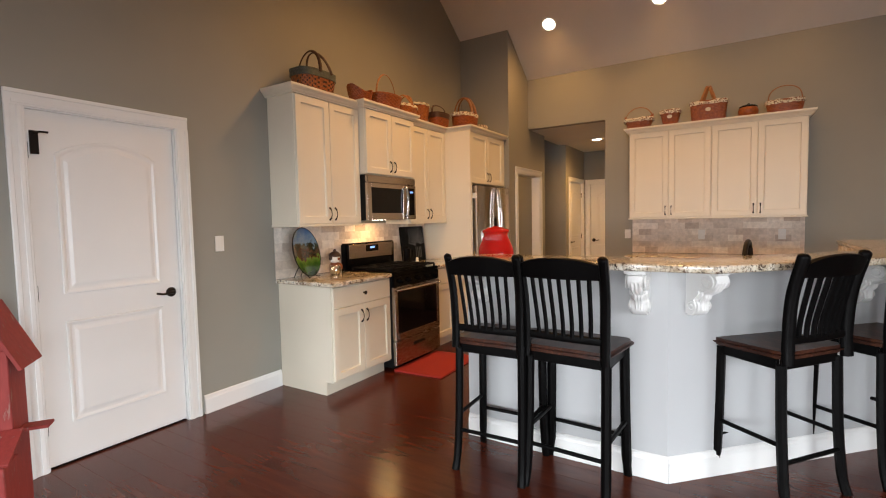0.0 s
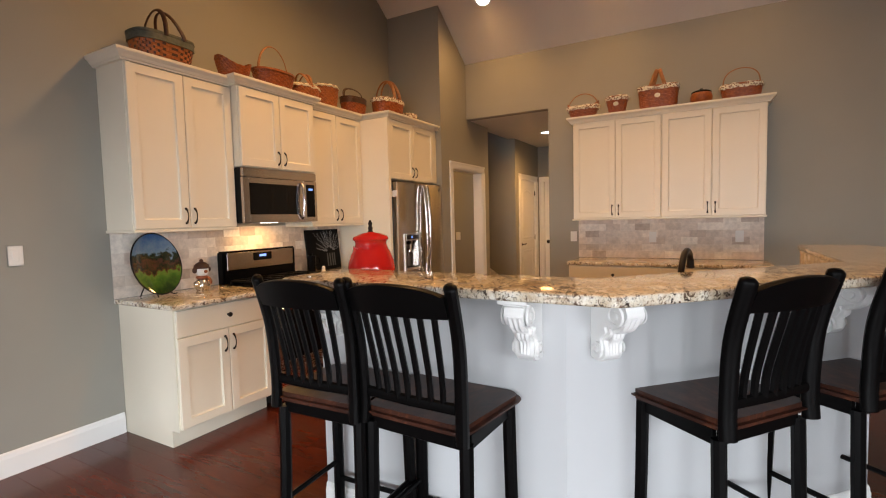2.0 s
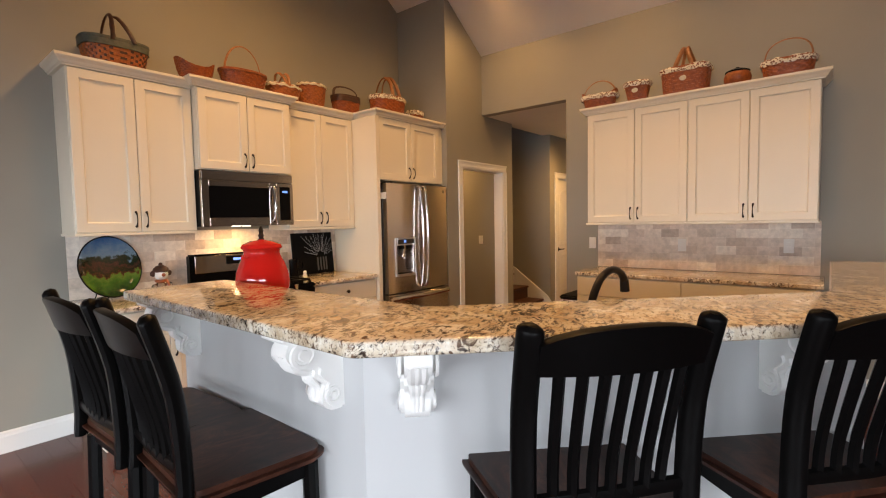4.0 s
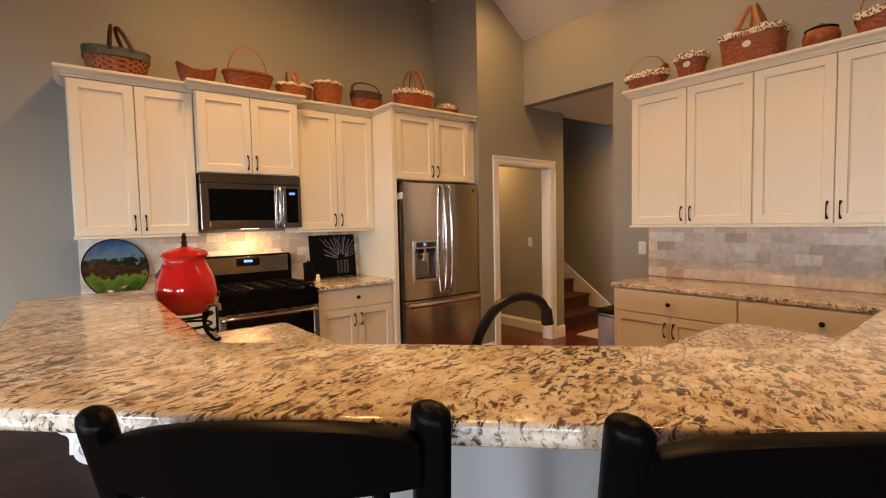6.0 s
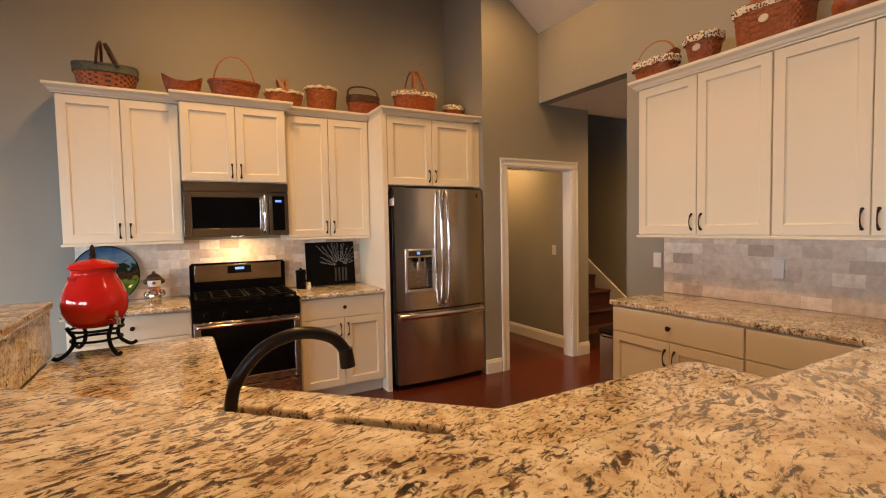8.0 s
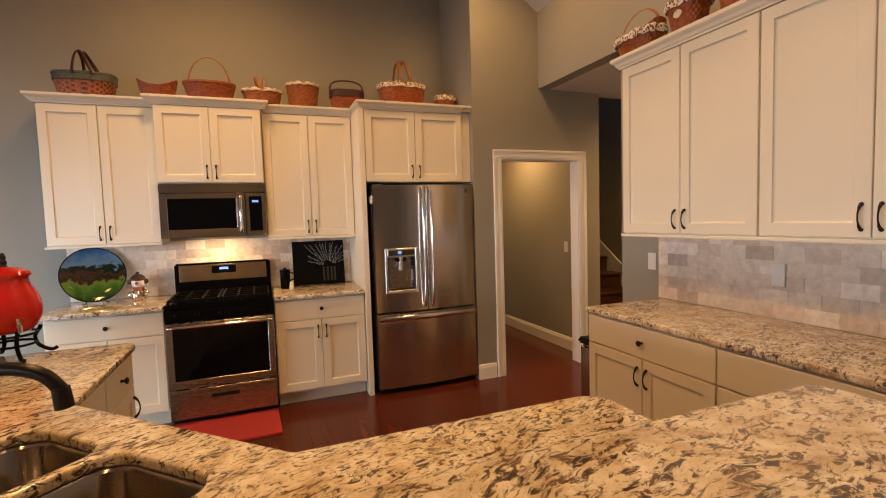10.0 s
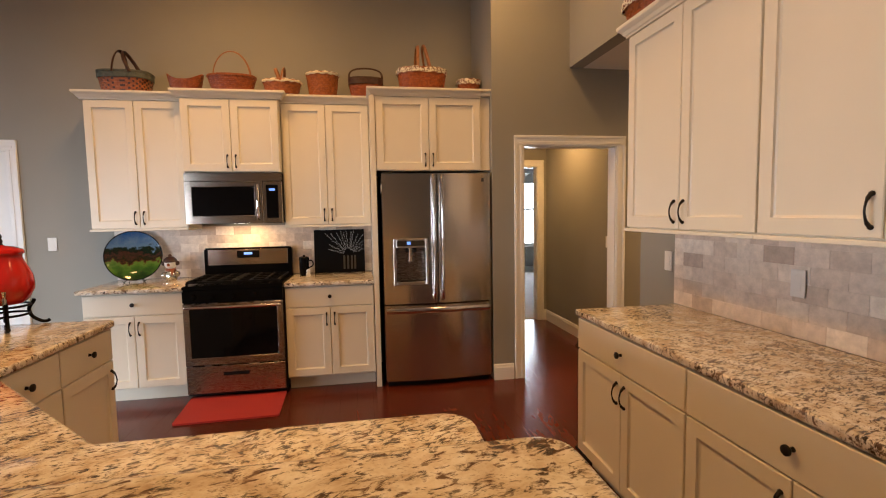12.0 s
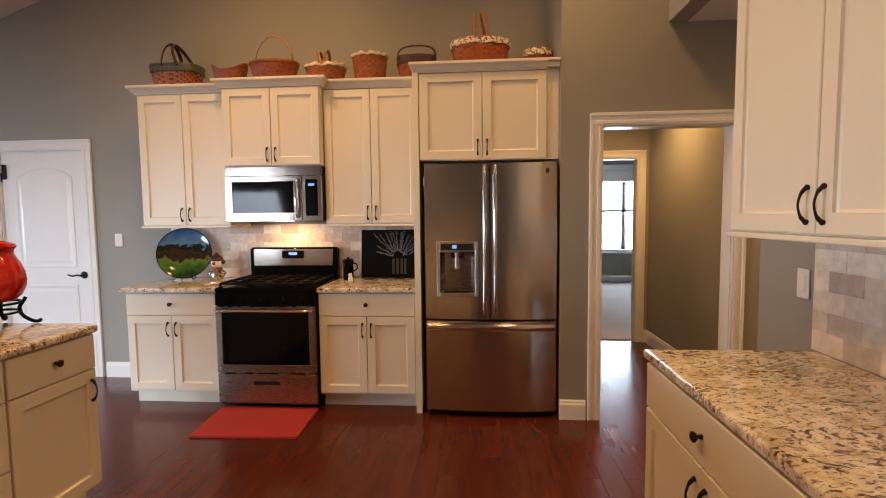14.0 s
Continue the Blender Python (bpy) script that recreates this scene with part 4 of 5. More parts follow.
# ---- bar chairs ----
def bar_chair(m):
    """Local y forward, the seat centred on the origin."""
    ob = thing("bar_chair", "black slat-back wooden bar chair with a dark brown seat", "chair", m, "chairs at the bar")
    bm = bmesh.new()
    prism(bm, rounded([(-0.19, -0.20), (0.19, -0.20), (0.225, 0.20), (-0.225, 0.20)], [0.05, 0.05, 0.06, 0.06]), 0.708, 0.745)
    bmesh.ops.subdivide_edges(bm, edges=[e for e in bm.edges if abs(e.verts[0].co.z - e.verts[1].co.z) < 1e-5 and e.calc_length() > 0.2], cuts=3)
    bmesh.ops.bevel(bm, geom=[e for e in bm.edges if len(e.link_faces) == 2 and abs(e.link_faces[0].normal.dot(e.link_faces[1].normal)) < 0.3 and abs(e.verts[0].co.z - e.verts[1].co.z) < 1e-5], offset=0.016, segments=4, affect="EDGES")
    part("seat", bm, SEAT, ob, "dark brown worn wooden seat", True)
    part("apron", boxes((-0.165, 0.165, -0.165, -0.145, 0.655, 0.708), (-0.175, 0.175, 0.145, 0.165, 0.655, 0.708), (-0.18, -0.16, -0.145, 0.145, 0.655, 0.708), (0.16, 0.18, -0.145, 0.145, 0.655, 0.708), bevel=0.003), CHAIR, ob)
    for sx in (-1, 1):
        bm = bmesh.new()
        tube(bm, smooth_curve([(sx * 0.180, -0.215, 0.0), (sx * 0.176, -0.190, 0.10), (sx * 0.172, -0.170, 0.35), (sx * 0.170, -0.160, 0.68)], 4), [0.021] * 4 + [0.022] * 9, 8)
        part("rear_leg", bm, CHAIR, ob, "", True)
        bm = bmesh.new()
        tube(bm, smooth_curve([(sx * 0.176, -0.196, 0.690), (sx * 0.174, -0.192, 0.80), (sx * 0.177, -0.206, 1.0), (sx * 0.180, -0.250, 1.17), (sx * 0.180, -0.262, 1.205)], 4), [0.026] * 14 + [0.025, 0.021, 0.012], 10, 0.75)
        part("back_post", bm, CHAIR, ob, "", True)
        bm = bmesh.new()
        tube(bm, smooth_curve([(sx * 0.188, 0.172, 0.0), (sx * 0.184, 0.162, 0.10), (sx * 0.178, 0.155, 0.40), (sx * 0.175, 0.152, 0.70)], 4), [0.020] * 4 + [0.023] * 9, 8)
        part("front_leg", bm, CHAIR, ob, "", True)
        bm = bmesh.new()
        tube(bm, [(sx * 0.175, -0.18, 0.30), (sx * 0.181, 0.158, 0.30)], 0.011, 8)
        part("side_stretcher", bm, CHAIR, ob, "", True)
    for y, z in ((-0.183, 0.22), (0.159, 0.22)):
        bm = bmesh.new()
        tube(bm, [(-0.178, y, z), (0.178, y, z)], 0.011, 8)
        part("stretcher", bm, CHAIR, ob, "", True)
    # crest rail, arched on top and bowed backwards
    bm = bmesh.new()
    rows = []
    for k in range(13):
        t = k / 12 * 2 - 1
        x, bow, top = 0.168 * t, -0.030 * (1 - t * t), 1.180 + 0.020 * (1 - t * t) - 0.012 * t ** 4
        rows.append([bm.verts.new(p) for p in ((x, -0.228 + bow, 1.096), (x, -0.250 + bow, 1.096), (x, -0.276 + bow, top - 0.004), (x, -0.268 + bow, top), (x, -0.252 + bow, top))])
    for a, b in zip(rows, rows[1:]):
        for k in range(5):
            bm.faces.new((a[k], a[(k + 1) % 5], b[(k + 1) % 5], b[k]))
    bm.faces.new(rows[0])
    bm.faces.new(rows[-1][::-1])
    part("crest_rail", bm, CHAIR, ob, "", True)
    bm = bmesh.new()
    tube(bm, [(-0.168, -0.190, 0.800), (0.0, -0.198, 0.800), (0.168, -0.190, 0.800)], 0.020, 8, 0.6)
    part("lower_rail", bm, CHAIR, ob, "", True)
    for k in range(7):
        t = (k - 3) / 3.6
        bm = bmesh.new()
        b0, b1 = -0.015 * (1 - t * t), -0.028 * (1 - t * t)
        tube(bm, smooth_curve([(0.136 * t, -0.184 + b0, 0.80), (0.141 * t, -0.186 + b0 - 0.010, 0.90), (0.148 * t, -0.242 + b1, 1.118)], 3), 0.0122, 6, 0.8)
        part("slat", bm, CHAIR, ob, "", True)
    return ob


WIDER = Matrix.Diagonal((1.07, 1, 1, 1))
chair = bar_chair(pose(-0.912, 2.615, 0, 0, 0, 2) @ WIDER)
for x, y, turn in ((-0.487, 2.640, -3), (0.397, 3.109, 51), (0.842, 3.572, 50)):
    copy_thing(chair, pose(x, y, 0, 0, 0, turn) @ WIDER)


# ---- stove ----
stove = thing("stove", "stainless and black freestanding gas range with dark oven window", "stove", RW(3.580))
SW, SF = 0.757, 0.640
part("body", boxes((0, SW, -SF, -0.02, 0.03, 0.885), bevel=0.002), RUBBER, stove, "black enamel sides")
part("cooktop", boxes((-0.002, SW + 0.002, -SF - 0.03, -0.10, 0.886, 0.918), bevel=0.008, seg=2), BLACK, stove, "glossy black cooktop")
cp = part("control_panel", boxes((0, SW, -SF - 0.032, -SF, 0.785, 0.884), bevel=0.006, seg=2), BLACK, stove, "glossy black control panel")
for x in (0.09, 0.22, 0.38, 0.54, 0.67):
    bm = bmesh.new()
    lathe(bm, [(0.024, 0), (0.023, 0.010), (0.018, 0.014), (0.017, 0.030), (0.012, 0.032)], 20)
    bmesh.ops.rotate(bm, verts=bm.verts, matrix=Matrix.Rotation(radians(90), 3, "X"))
    bmesh.ops.translate(bm, verts=bm.verts, vec=(x, -SF - 0.032, 0.835))
    part("burner_knob", bm, BLACK, cp, "", True)
od = part("oven_door", boxes((0.004, 0.05, -SF - 0.036, -SF, 0.285, 0.778), (SW - 0.05, SW - 0.004, -SF - 0.036, -SF, 0.285, 0.778), (0.05, SW - 0.05, -SF - 0.036, -SF, 0.285, 0.345), (0.05, SW - 0.05, -SF - 0.036, -SF, 0.735, 0.778), bevel=0.002), STEEL_D, stove, "stainless oven door")
part("oven_window", boxes((0.05, SW - 0.05, -SF - 0.033, -SF, 0.345, 0.735)), OVEN_GLASS, od, "black glass window")
bm = bmesh.new()
tube(bm, smooth_curve([(0.03, -SF - 0.036, 0.752), (0.032, -SF - 0.07, 0.754), (0.12, -SF - 0.082, 0.756), (SW / 2, -SF - 0.086, 0.757), (SW - 0.12, -SF - 0.082, 0.756), (SW - 0.032, -SF - 0.07, 0.754), (SW - 0.03, -SF - 0.036, 0.752)], 4), 0.012, 10)
part("oven_handle", bm, CHROME, od, "polished steel bar handle", True)
wd = part("warming_drawer", boxes((0.004, SW - 0.004, -SF - 0.034, -SF, 0.055, 0.275), bevel=0.003), STEEL_D, stove, "stainless storage drawer")
part("drawer_grip", boxes((0.28, SW - 0.28, -SF - 0.0365, -SF - 0.033, 0.195, 0.222), bevel=0.001), RUBBER, wd, "recessed black grip")
bg = part("backguard", boxes((0.0, SW, -0.10, -0.02, 0.886, 1.178), bevel=0.012, seg=2), BLACK, stove, "glossy black backguard")
part("backguard_panel", boxes((0.035, SW - 0.035, -0.106, -0.098, 1.022, 1.165), bevel=0.003), STEEL_H, bg, "brushed stainless panel")
part("clock_bezel", boxes((0.285, 0.475, -0.110, -0.105, 1.085, 1.150), bevel=0.002), BLACK, bg)
part("clock_display", boxes((0.345, 0.415, -0.1115, -0.1098, 1.115, 1.135)), DISPLAY, bg, "lit blue clock display")
for gx0, gx1 in ((0.03, 0.365), (0.392, 0.727)):
    bm = bmesh.new()
    for a in (-SF + 0.005, -SF + 0.13, -SF + 0.255, -SF + 0.38, -0.15):
        box(bm, gx0, gx1, a - 0.007, a + 0.007, 0.936, 0.950)
    for a in (gx0, gx0 + 0.11, gx0 + 0.225, gx1):
        box(bm, a - 0.007, a + 0.007, -SF + 0.005, -0.15, 0.938, 0.952)
    for a in (gx0, gx1):
        for b in (-SF + 0.005, -0.15):
            box(bm, a - 0.008, a + 0.008, b - 0.008, b + 0.008, 0.917, 0.94)
    part("grate", bm, IRON, stove, "black cast iron grate")
for x in (0.19, 0.56):
    for y in (-SF + 0.14, -0.25):
        bm = bmesh.new()
        lathe(bm, [(0.050, 0.917), (0.050, 0.922), (0.038, 0.924), (0.036, 0.934), (0.02, 0.936)], 20, (x, y, 0))
        part("burner", bm, IRON, stove, "", True)

# ---- microwave ----
mw = thing("microwave", "stainless over-the-range microwave with dark door window", "microwave", RW(3.556))
MW, MD, M0, M1 = 0.767, 0.385, 1.402, 1.822
part("case", boxes((0, MW, -MD, -0.004, M0, M1), bevel=0.002), RUBBER, mw, "black case")
part("vent_band", boxes((0.0, MW, -MD - 0.028, -MD, M1 - 0.068, M1), bevel=0.006, seg=2), STEEL_H, mw, "stainless top band")
door = part("door", boxes((0.0, 0.055, -MD - 0.030, -MD, M0, M1 - 0.072), (0.545, 0.61, -MD - 0.030, -MD, M0, M1 - 0.072), (0.055, 0.545, -MD - 0.030, -MD, M0, M0 + 0.065), (0.055, 0.545, -MD - 0.030, -MD, M1 - 0.115, M1 - 0.072), bevel=0.002), STEEL_H, mw, "stainless door frame")
part("door_window", boxes((0.055, 0.545, -MD - 0.027, -MD, M0 + 0.065, M1 - 0.115)), OVEN_GLASS, door, "black glass window")
bm = bmesh.new()
tube(bm, smooth_curve([(0.578, -MD - 0.030, M0 + 0.035), (0.578, -MD - 0.055, M0 + 0.05), (0.578, -MD - 0.068, M0 + 0.17), (0.578, -MD - 0.055, M1 - 0.12), (0.578, -MD - 0.030, M1 - 0.10)], 4), 0.013, 10)
part("door_handle", bm, CHROME, door, "polished steel handle", True)
ct = part("control_panel", boxes((0.613, MW, -MD - 0.029, -MD, M0, M1 - 0.072), bevel=0.003), STEEL_H, mw, "stainless control panel")
part("keypad", boxes((0.640, MW - 0.030, -MD - 0.0315, -MD - 0.028, M0 + 0.04, M1 - 0.10), bevel=0.001), BLACK, ct, "black keypad")
part("clock_display", boxes((0.665, MW - 0.055, -MD - 0.0328, -MD - 0.0312, M1 - 0.150, M1 - 0.132)), DISPLAY, ct, "lit blue clock")
part("lamp_lens", boxes((0.33, 0.46, -MD + 0.14, -MD + 0.20, M0 - 0.003, M0)), LAMP, mw, "lit cooktop lamp")

# ---- refrigerator ----
fr = thing("refrigerator", "stainless french-door refrigerator with bottom freezer and water dispenser", "refrigerator", RW(5.148))
FW, F0 = 0.914, 0.655


def bulge(x):
    return -F0 - 0.055 - 0.030 * (1 - (2 * x / FW - 1) ** 2)


def curved(bm, x0, x1, z0, z1, back=-F0 - 0.004, n=8, off=0.0):
    front = [(x0 + (x1 - x0) * k / n) for k in range(n + 1)]
    lo = [bm.verts.new((x, bulge(x) - off, z0)) for x in front] + [bm.verts.new((x1, back, z0)), bm.verts.new((x0, back, z0))]
    hi = [bm.verts.new((x, bulge(x) - off, z1)) for x in front] + [bm.verts.new((x1, back, z1)), bm.verts.new((x0, back, z1))]
    k = len(lo)
    bm.faces.new(lo[::-1])
    bm.faces.new(hi)
    for i in range(k):
        bm.faces.new((lo[i], lo[(i + 1) % k], hi[(i + 1) % k], hi[i]))


part("cabinet", boxes((0, FW, -F0, -0.03, 0.045, 1.765), bevel=0.003), GUN, fr, "dark grey steel sides")
part("base_grille", boxes((0.02, FW - 0.02, -F0 - 0.02, -0.05, 0.0, 0.045)), RUBBER, fr, "black base grille")
DX0, DX1, DZ0, DZ1 = 0.085, 0.372, 0.868, 1.252
bm = bmesh.new()
curved(bm, 0.003, DX0, 0.708, 1.785, n=3)
curved(bm, DX1, 0.450, 0.708, 1.785, n=3)
curved(bm, DX0, DX1, 0.708, DZ0, n=6)
curved(bm, DX0, DX1, DZ1, 1.785, n=6)
ld = part("left_door", bm, STEEL, fr, "curved stainless door", True)
part("energy_label", boxes((0.0, 0.0028, -F0 - 0.052, -F0 - 0.008, 1.645, 1.70)), PLASTIC, ld, "small white paper label")
bm = bmesh.new()
curved(bm, 0.457, FW - 0.003, 0.708, 1.785, n=10)
rd = part("right_door", bm, STEEL, fr, "curved stainless door", True)
bm = bmesh.new()
curved(bm, 0.003, FW - 0.003, 0.052, 0.694, n=16)
fd = part("freezer_drawer", bm, STEEL, fr, "curved stainless freezer drawer", True)
cav = bulge(0.2)
dsp = part("dispenser", boxes((DX0, DX0 + 0.022, cav - 0.004, cav + 0.055, DZ0, DZ1), (DX1 - 0.022, DX1, cav - 0.012, cav + 0.055, DZ0, DZ1), (DX0 + 0.022, DX1 - 0.022, cav - 0.009, cav + 0.055, DZ1 - 0.075, DZ1), (DX0 + 0.022, DX1 - 0.022, cav - 0.009, cav + 0.055, DZ0, DZ0 + 0.026), bevel=0.003), SATIN, ld, "satin silver water and ice dispenser frame")
bm = bmesh.new()
ring0 = [bm.verts.new((x, cav + 0.004, z)) for x, z in ((DX0 + 0.022, DZ0 + 0.026), (DX1 - 0.022, DZ0 + 0.026), (DX1 - 0.022, DZ1 - 0.075), (DX0 + 0.022, DZ1 - 0.075))]
ring1 = [bm.verts.new((x, cav + 0.062, z)) for x, z in ((DX0 + 0.052, DZ0 + 0.036), (DX1 - 0.048, DZ0 + 0.036), (DX1 - 0.048, DZ1 - 0.085), (DX0 + 0.052, DZ1 - 0.085))]
for k in range(4):
    bm.faces.new((ring0[k], ring0[(k + 1) % 4], ring1[(k + 1) % 4], ring1[k]))
bm.faces.new(ring1)
part("dispenser_recess", bm, STEEL_D, dsp, "dark brushed steel recess")
part("drip_tray", boxes((DX0 + 0.05, DX1 - 0.05, cav - 0.004, cav + 0.05, DZ0 + 0.026, DZ0 + 0.034), bevel=0.002), RUBBER, dsp, "black drip tray")
part("control_strip", boxes((DX0 + 0.03, DX1 - 0.03, cav - 0.0108, cav - 0.0088, DZ1 - 0.060, DZ1 - 0.016)), GUN, dsp, "dark control strip")
bm = bmesh.new()
tube(bm, [(0.225, cav + 0.02, DZ1 - 0.075), (0.225, cav + 0.024, DZ1 - 0.14), (0.225, cav + 0.034, DZ1 - 0.185)], [0.024, 0.018, 0.026], 10)
part("dispenser_paddle", bm, CHROME, dsp, "", True)
part("dispenser_light", boxes((0.195, 0.225, cav - 0.0125, cav - 0.0107, DZ1 - 0.048, DZ1 - 0.024)), DISPLAY, dsp, "small blue indicator")
part("ice_chute", boxes((0.185, 0.275, cav + 0.004, cav + 0.05, DZ1 - 0.115, DZ1 - 0.076), bevel=0.006), RUBBER, dsp, "black ice chute")
for x, p, sg in ((0.418, ld, -1), (0.489, rd, 1)):
    bm = bmesh.new()
    y = bulge(x)
    tube(bm, smooth_curve([(x, y, 0.745), (x, y - 0.035, 0.775), (x, y - 0.058, 1.0), (x, y - 0.064, 1.26), (x, y - 0.056, 1.52), (x, y - 0.035, 1.735), (x, y, 1.765)], 5), 0.013, 10)
    part("handle", bm, CHROME, p, "long bowed steel handle", True)
bm = bmesh.new()
xs = [0.02 + (FW - 0.04) * k / 16 for k in range(17)]
tube(bm, [(x, bulge(x) - 0.030, 0.655) for x in xs], 0.024, 10, 0.55)
for x in (0.03, FW - 0.03):
    box(bm, x - 0.012, x + 0.012, bulge(x) - 0.03, bulge(x), 0.643, 0.667)
part("handle", bm, CHROME, fd, "wide bowed steel handle", True)
for x in (0.05, FW - 0.05):
    part("hinge_cover", boxes((x - 0.045, x + 0.045, -F0 - 0.055, -F0 + 0.05, 1.766, 1.795), bevel=0.006), GUN, fr)
tagged(part("paper_label", boxes((-2.475, -2.385, 5.1450, 5.1475, 1.635, 1.695)), PLASTIC), "small white paper label on the refrigerator side", "label")
part("logo_badge", boxes((0.835, 0.855, bulge(0.845) - 0.002, bulge(0.845) + 0.002, 1.715, 1.745)), GUN, rd)


# ---- baskets ----
def sup(a, r):
    """Point on a rounded rectangle (r = 2: ellipse, larger: squarer)."""
    c, s = math.cos(a), math.sin(a)
    return math.copysign(abs(c) ** (2 / r), c), math.copysign(abs(s) ** (2 / r), s)


def weave(rx, ry, h, taper=0.8, square=2.6, rows=8, cols=72, lift=None, amp=0.0026):
    """A woven tub: splints pass in and out of the uprights. lift(a): extra rim height."""
    bm = bmesh.new()
    rings = []
    for j in range(2 * rows):
        f = min(1.0, (j // 2 + (0.06 if j % 2 == 0 else 0.94)) / rows) if 0 < j < 2 * rows - 1 else j / (2 * rows - 1)
        k = taper + (1 - taper) * f ** 0.8
        ring = []
        for i in range(cols):
            a = 2 * math.pi * i / cols
            x, y = sup(a, square)
            d = amp * math.cos(math.pi * i / 2 + math.pi * (j // 2) + 0.78)
            z = h * f + (lift(a) * f ** 2 if lift else 0)
            ring.append(bm.verts.new(((rx * k + d) * x, (ry * k + d) * y, z)))
        rings.append(ring)
    for a, b in zip(rings, rings[1:]):
        for i in range(cols):
            bm.faces.new((a[i], a[(i + 1) % cols], b[(i + 1) % cols], b[i]))
    bm.faces.new(rings[0][::-1])
    inner = [bm.verts.new((v.co.x * 0.95, v.co.y * 0.95, v.co.z)) for v in rings[-1]]
    low = [bm.verts.new((v.co.x * 0.93 * taper, v.co.y * 0.93 * taper, 0.012)) for v in rings[-1]]
    for i in range(cols):
        k = (i + 1) % cols
        bm.faces.new((rings[-1][i], rings[-1][k], inner[k], inner[i]))
        bm.faces.new((inner[i], inner[k], low[k], low[i]))
    bm.faces.new(low)
    return bm


def rim(rx, ry, z, r, square=2.6, n=44, high=0.016):
    bm = bmesh.new()
    loops = [[bm.verts.new(((rx + o) * sup(2 * math.pi * i / n, square)[0], (ry + o) * sup(2 * math.pi * i / n, square)[1], z + q)) for i in range(n)] for o, q in ((r, -high / 2), (r, high / 2), (-r, high / 2), (-r, -high / 2))]
    for k in range(4):
        a, b = loops[k], loops[(k + 1) % 4]
        for i in range(n):
            bm.faces.new((a[i], a[(i + 1) % n], b[(i + 1) % n], b[i]))
    return bm


def hoop(half, z0, top, width=0.011, lean=0.0, across=False, power=1.0, off=0.0):
    """Bent-wood handle from side to side."""
    bm = bmesh.new()
    pts = []
    for k in range(21):
        a = math.pi * k / 20
        u, f = -half * math.cos(a), math.sin(a) ** power
        pts.append((lean * f + off * (1 - f), u, z0 + (top - z0) * f) if across else (u, lean * f, z0 + (top - z0) * f))
    tube(bm, pts, width, 8, 0.45)
    return bm


def liner(rx, ry, z, drop, square=2.6, n=60, puff=0.012):
    """Fabric folded over the rim, with a wavy lower edge and a gathered top."""
    bm = bmesh.new()
    loops = []
    for o, q, wv in ((0.006, -drop, 0.004), (0.011, -drop * 0.5, 0.003), (puff, 0.0, 0.002), (0.0, 0.012, 0.004), (-0.025, 0.004, 0.004), (-0.35 * rx, -0.004, 0.003)):
        loops.append([bm.verts.new(((rx + o + 0.003 * math.sin(9 * a)) * sup(a, square)[0], (ry + o * ry / rx + 0.003 * math.sin(9 * a)) * sup(a, square)[1], z + q + wv * math.sin(13 * a + q * 40))) for a in (2 * math.pi * i / n for i in range(n))])
    for a, b in zip(loops, loops[1:]):
        for i in range(n):
            bm.faces.new((a[i], a[(i + 1) % n], b[(i + 1) % n], b[i]))
    bm.faces.new(loops[-1])
    return bm


def basket(m, label, rx, ry, h, body=WICKER, taper=0.82, square=2.8, rows=8, handle=None, cloth=None, lift=None, handle_mat=None, band=None, tag=False, check=None):
    ob = thing("basket", label, "basket", m, "baskets on the cabinets")
    h += UP
    rows = round(rows * 1.35)
    part("body", weave(rx, ry, h, taper, square, rows, lift=lift), body, ob)
    if check:
        tub = ob.children[0].data
        tub.materials.append(check)
        for p in tub.polygons:
            if len(p.vertices) == 4 and p.index < (2 * rows - 1) * 72 and p.index // 72 % 2 == 0 and p.index % 4 == (0 if p.index // 144 % 2 else 2):
                p.material_index = 1
    if not lift:
        part("rim", rim(rx, ry, h, 0.005, square), band or body, ob, "", True)
    if band:
        part("band", rim(rx * 0.985, ry * 0.985, h - 0.030, 0.005, square, high=0.042), band, ob, "", True)
    if cloth:
        part("liner", liner(rx, ry, h, 0.014 if cloth is LINEN else 0.035, square), cloth, ob, "", True)
    for kw in handle or ():
        kw["z0"], kw["top"] = kw["z0"] + UP * 0.8, kw["top"] + UP * 0.5
        part("handle", hoop(**kw), handle_mat or HANDLE_WOOD, ob, "bent wood handle", True)
    if tag:
        bm = bmesh.new()
        lathe(bm, [(0.022, 0), (0.020, 0.002), (0.010, 0.003)], 18, sx=1.25)
        bmesh.ops.rotate(bm, verts=bm.verts, matrix=Matrix.Rotation(radians(90), 3, "X"))
        bmesh.ops.translate(bm, verts=bm.verts, vec=(0, -ry * (taper + (1 - taper) * 0.62) - 0.002, h * 0.55))
        part("tag", bm, LINEN, ob, "small white oval tag", True)
    return ob


def RB(y, x, z, turn=0):
    return pose(x, y, z, 0, 0, 90 + turn)


T1, T2, T3, T4, TB = 2.4825, 2.4925, 2.4825, 2.4825, 2.4625
UP = 0.034  # how far the tubs stand up behind the crown
basket(RB(3.105, -2.85, T1), "woven picnic basket with faded green band and dark handles", 0.196, 0.125, 0.125, WICKER, 0.84, 3.2, 7, [dict(half=0.135, z0=0.12, top=0.325, lean=-0.03, across=True, width=0.014, off=-0.045), dict(half=0.135, z0=0.12, top=0.318, lean=0.0, across=True, width=0.014, off=0.085)], None, None, WICKER_DARK, WICKER_GREEN, check=WICKER_DARK)
basket(RB(3.59, -2.76, T2), "small honey wicker basket with peaked ends", 0.138, 0.09, 0.060, WICKER_RED, 0.72, 2.4, 6, lift=lambda a: 0.056 * abs(math.cos(a)) ** 2 - 0.012)
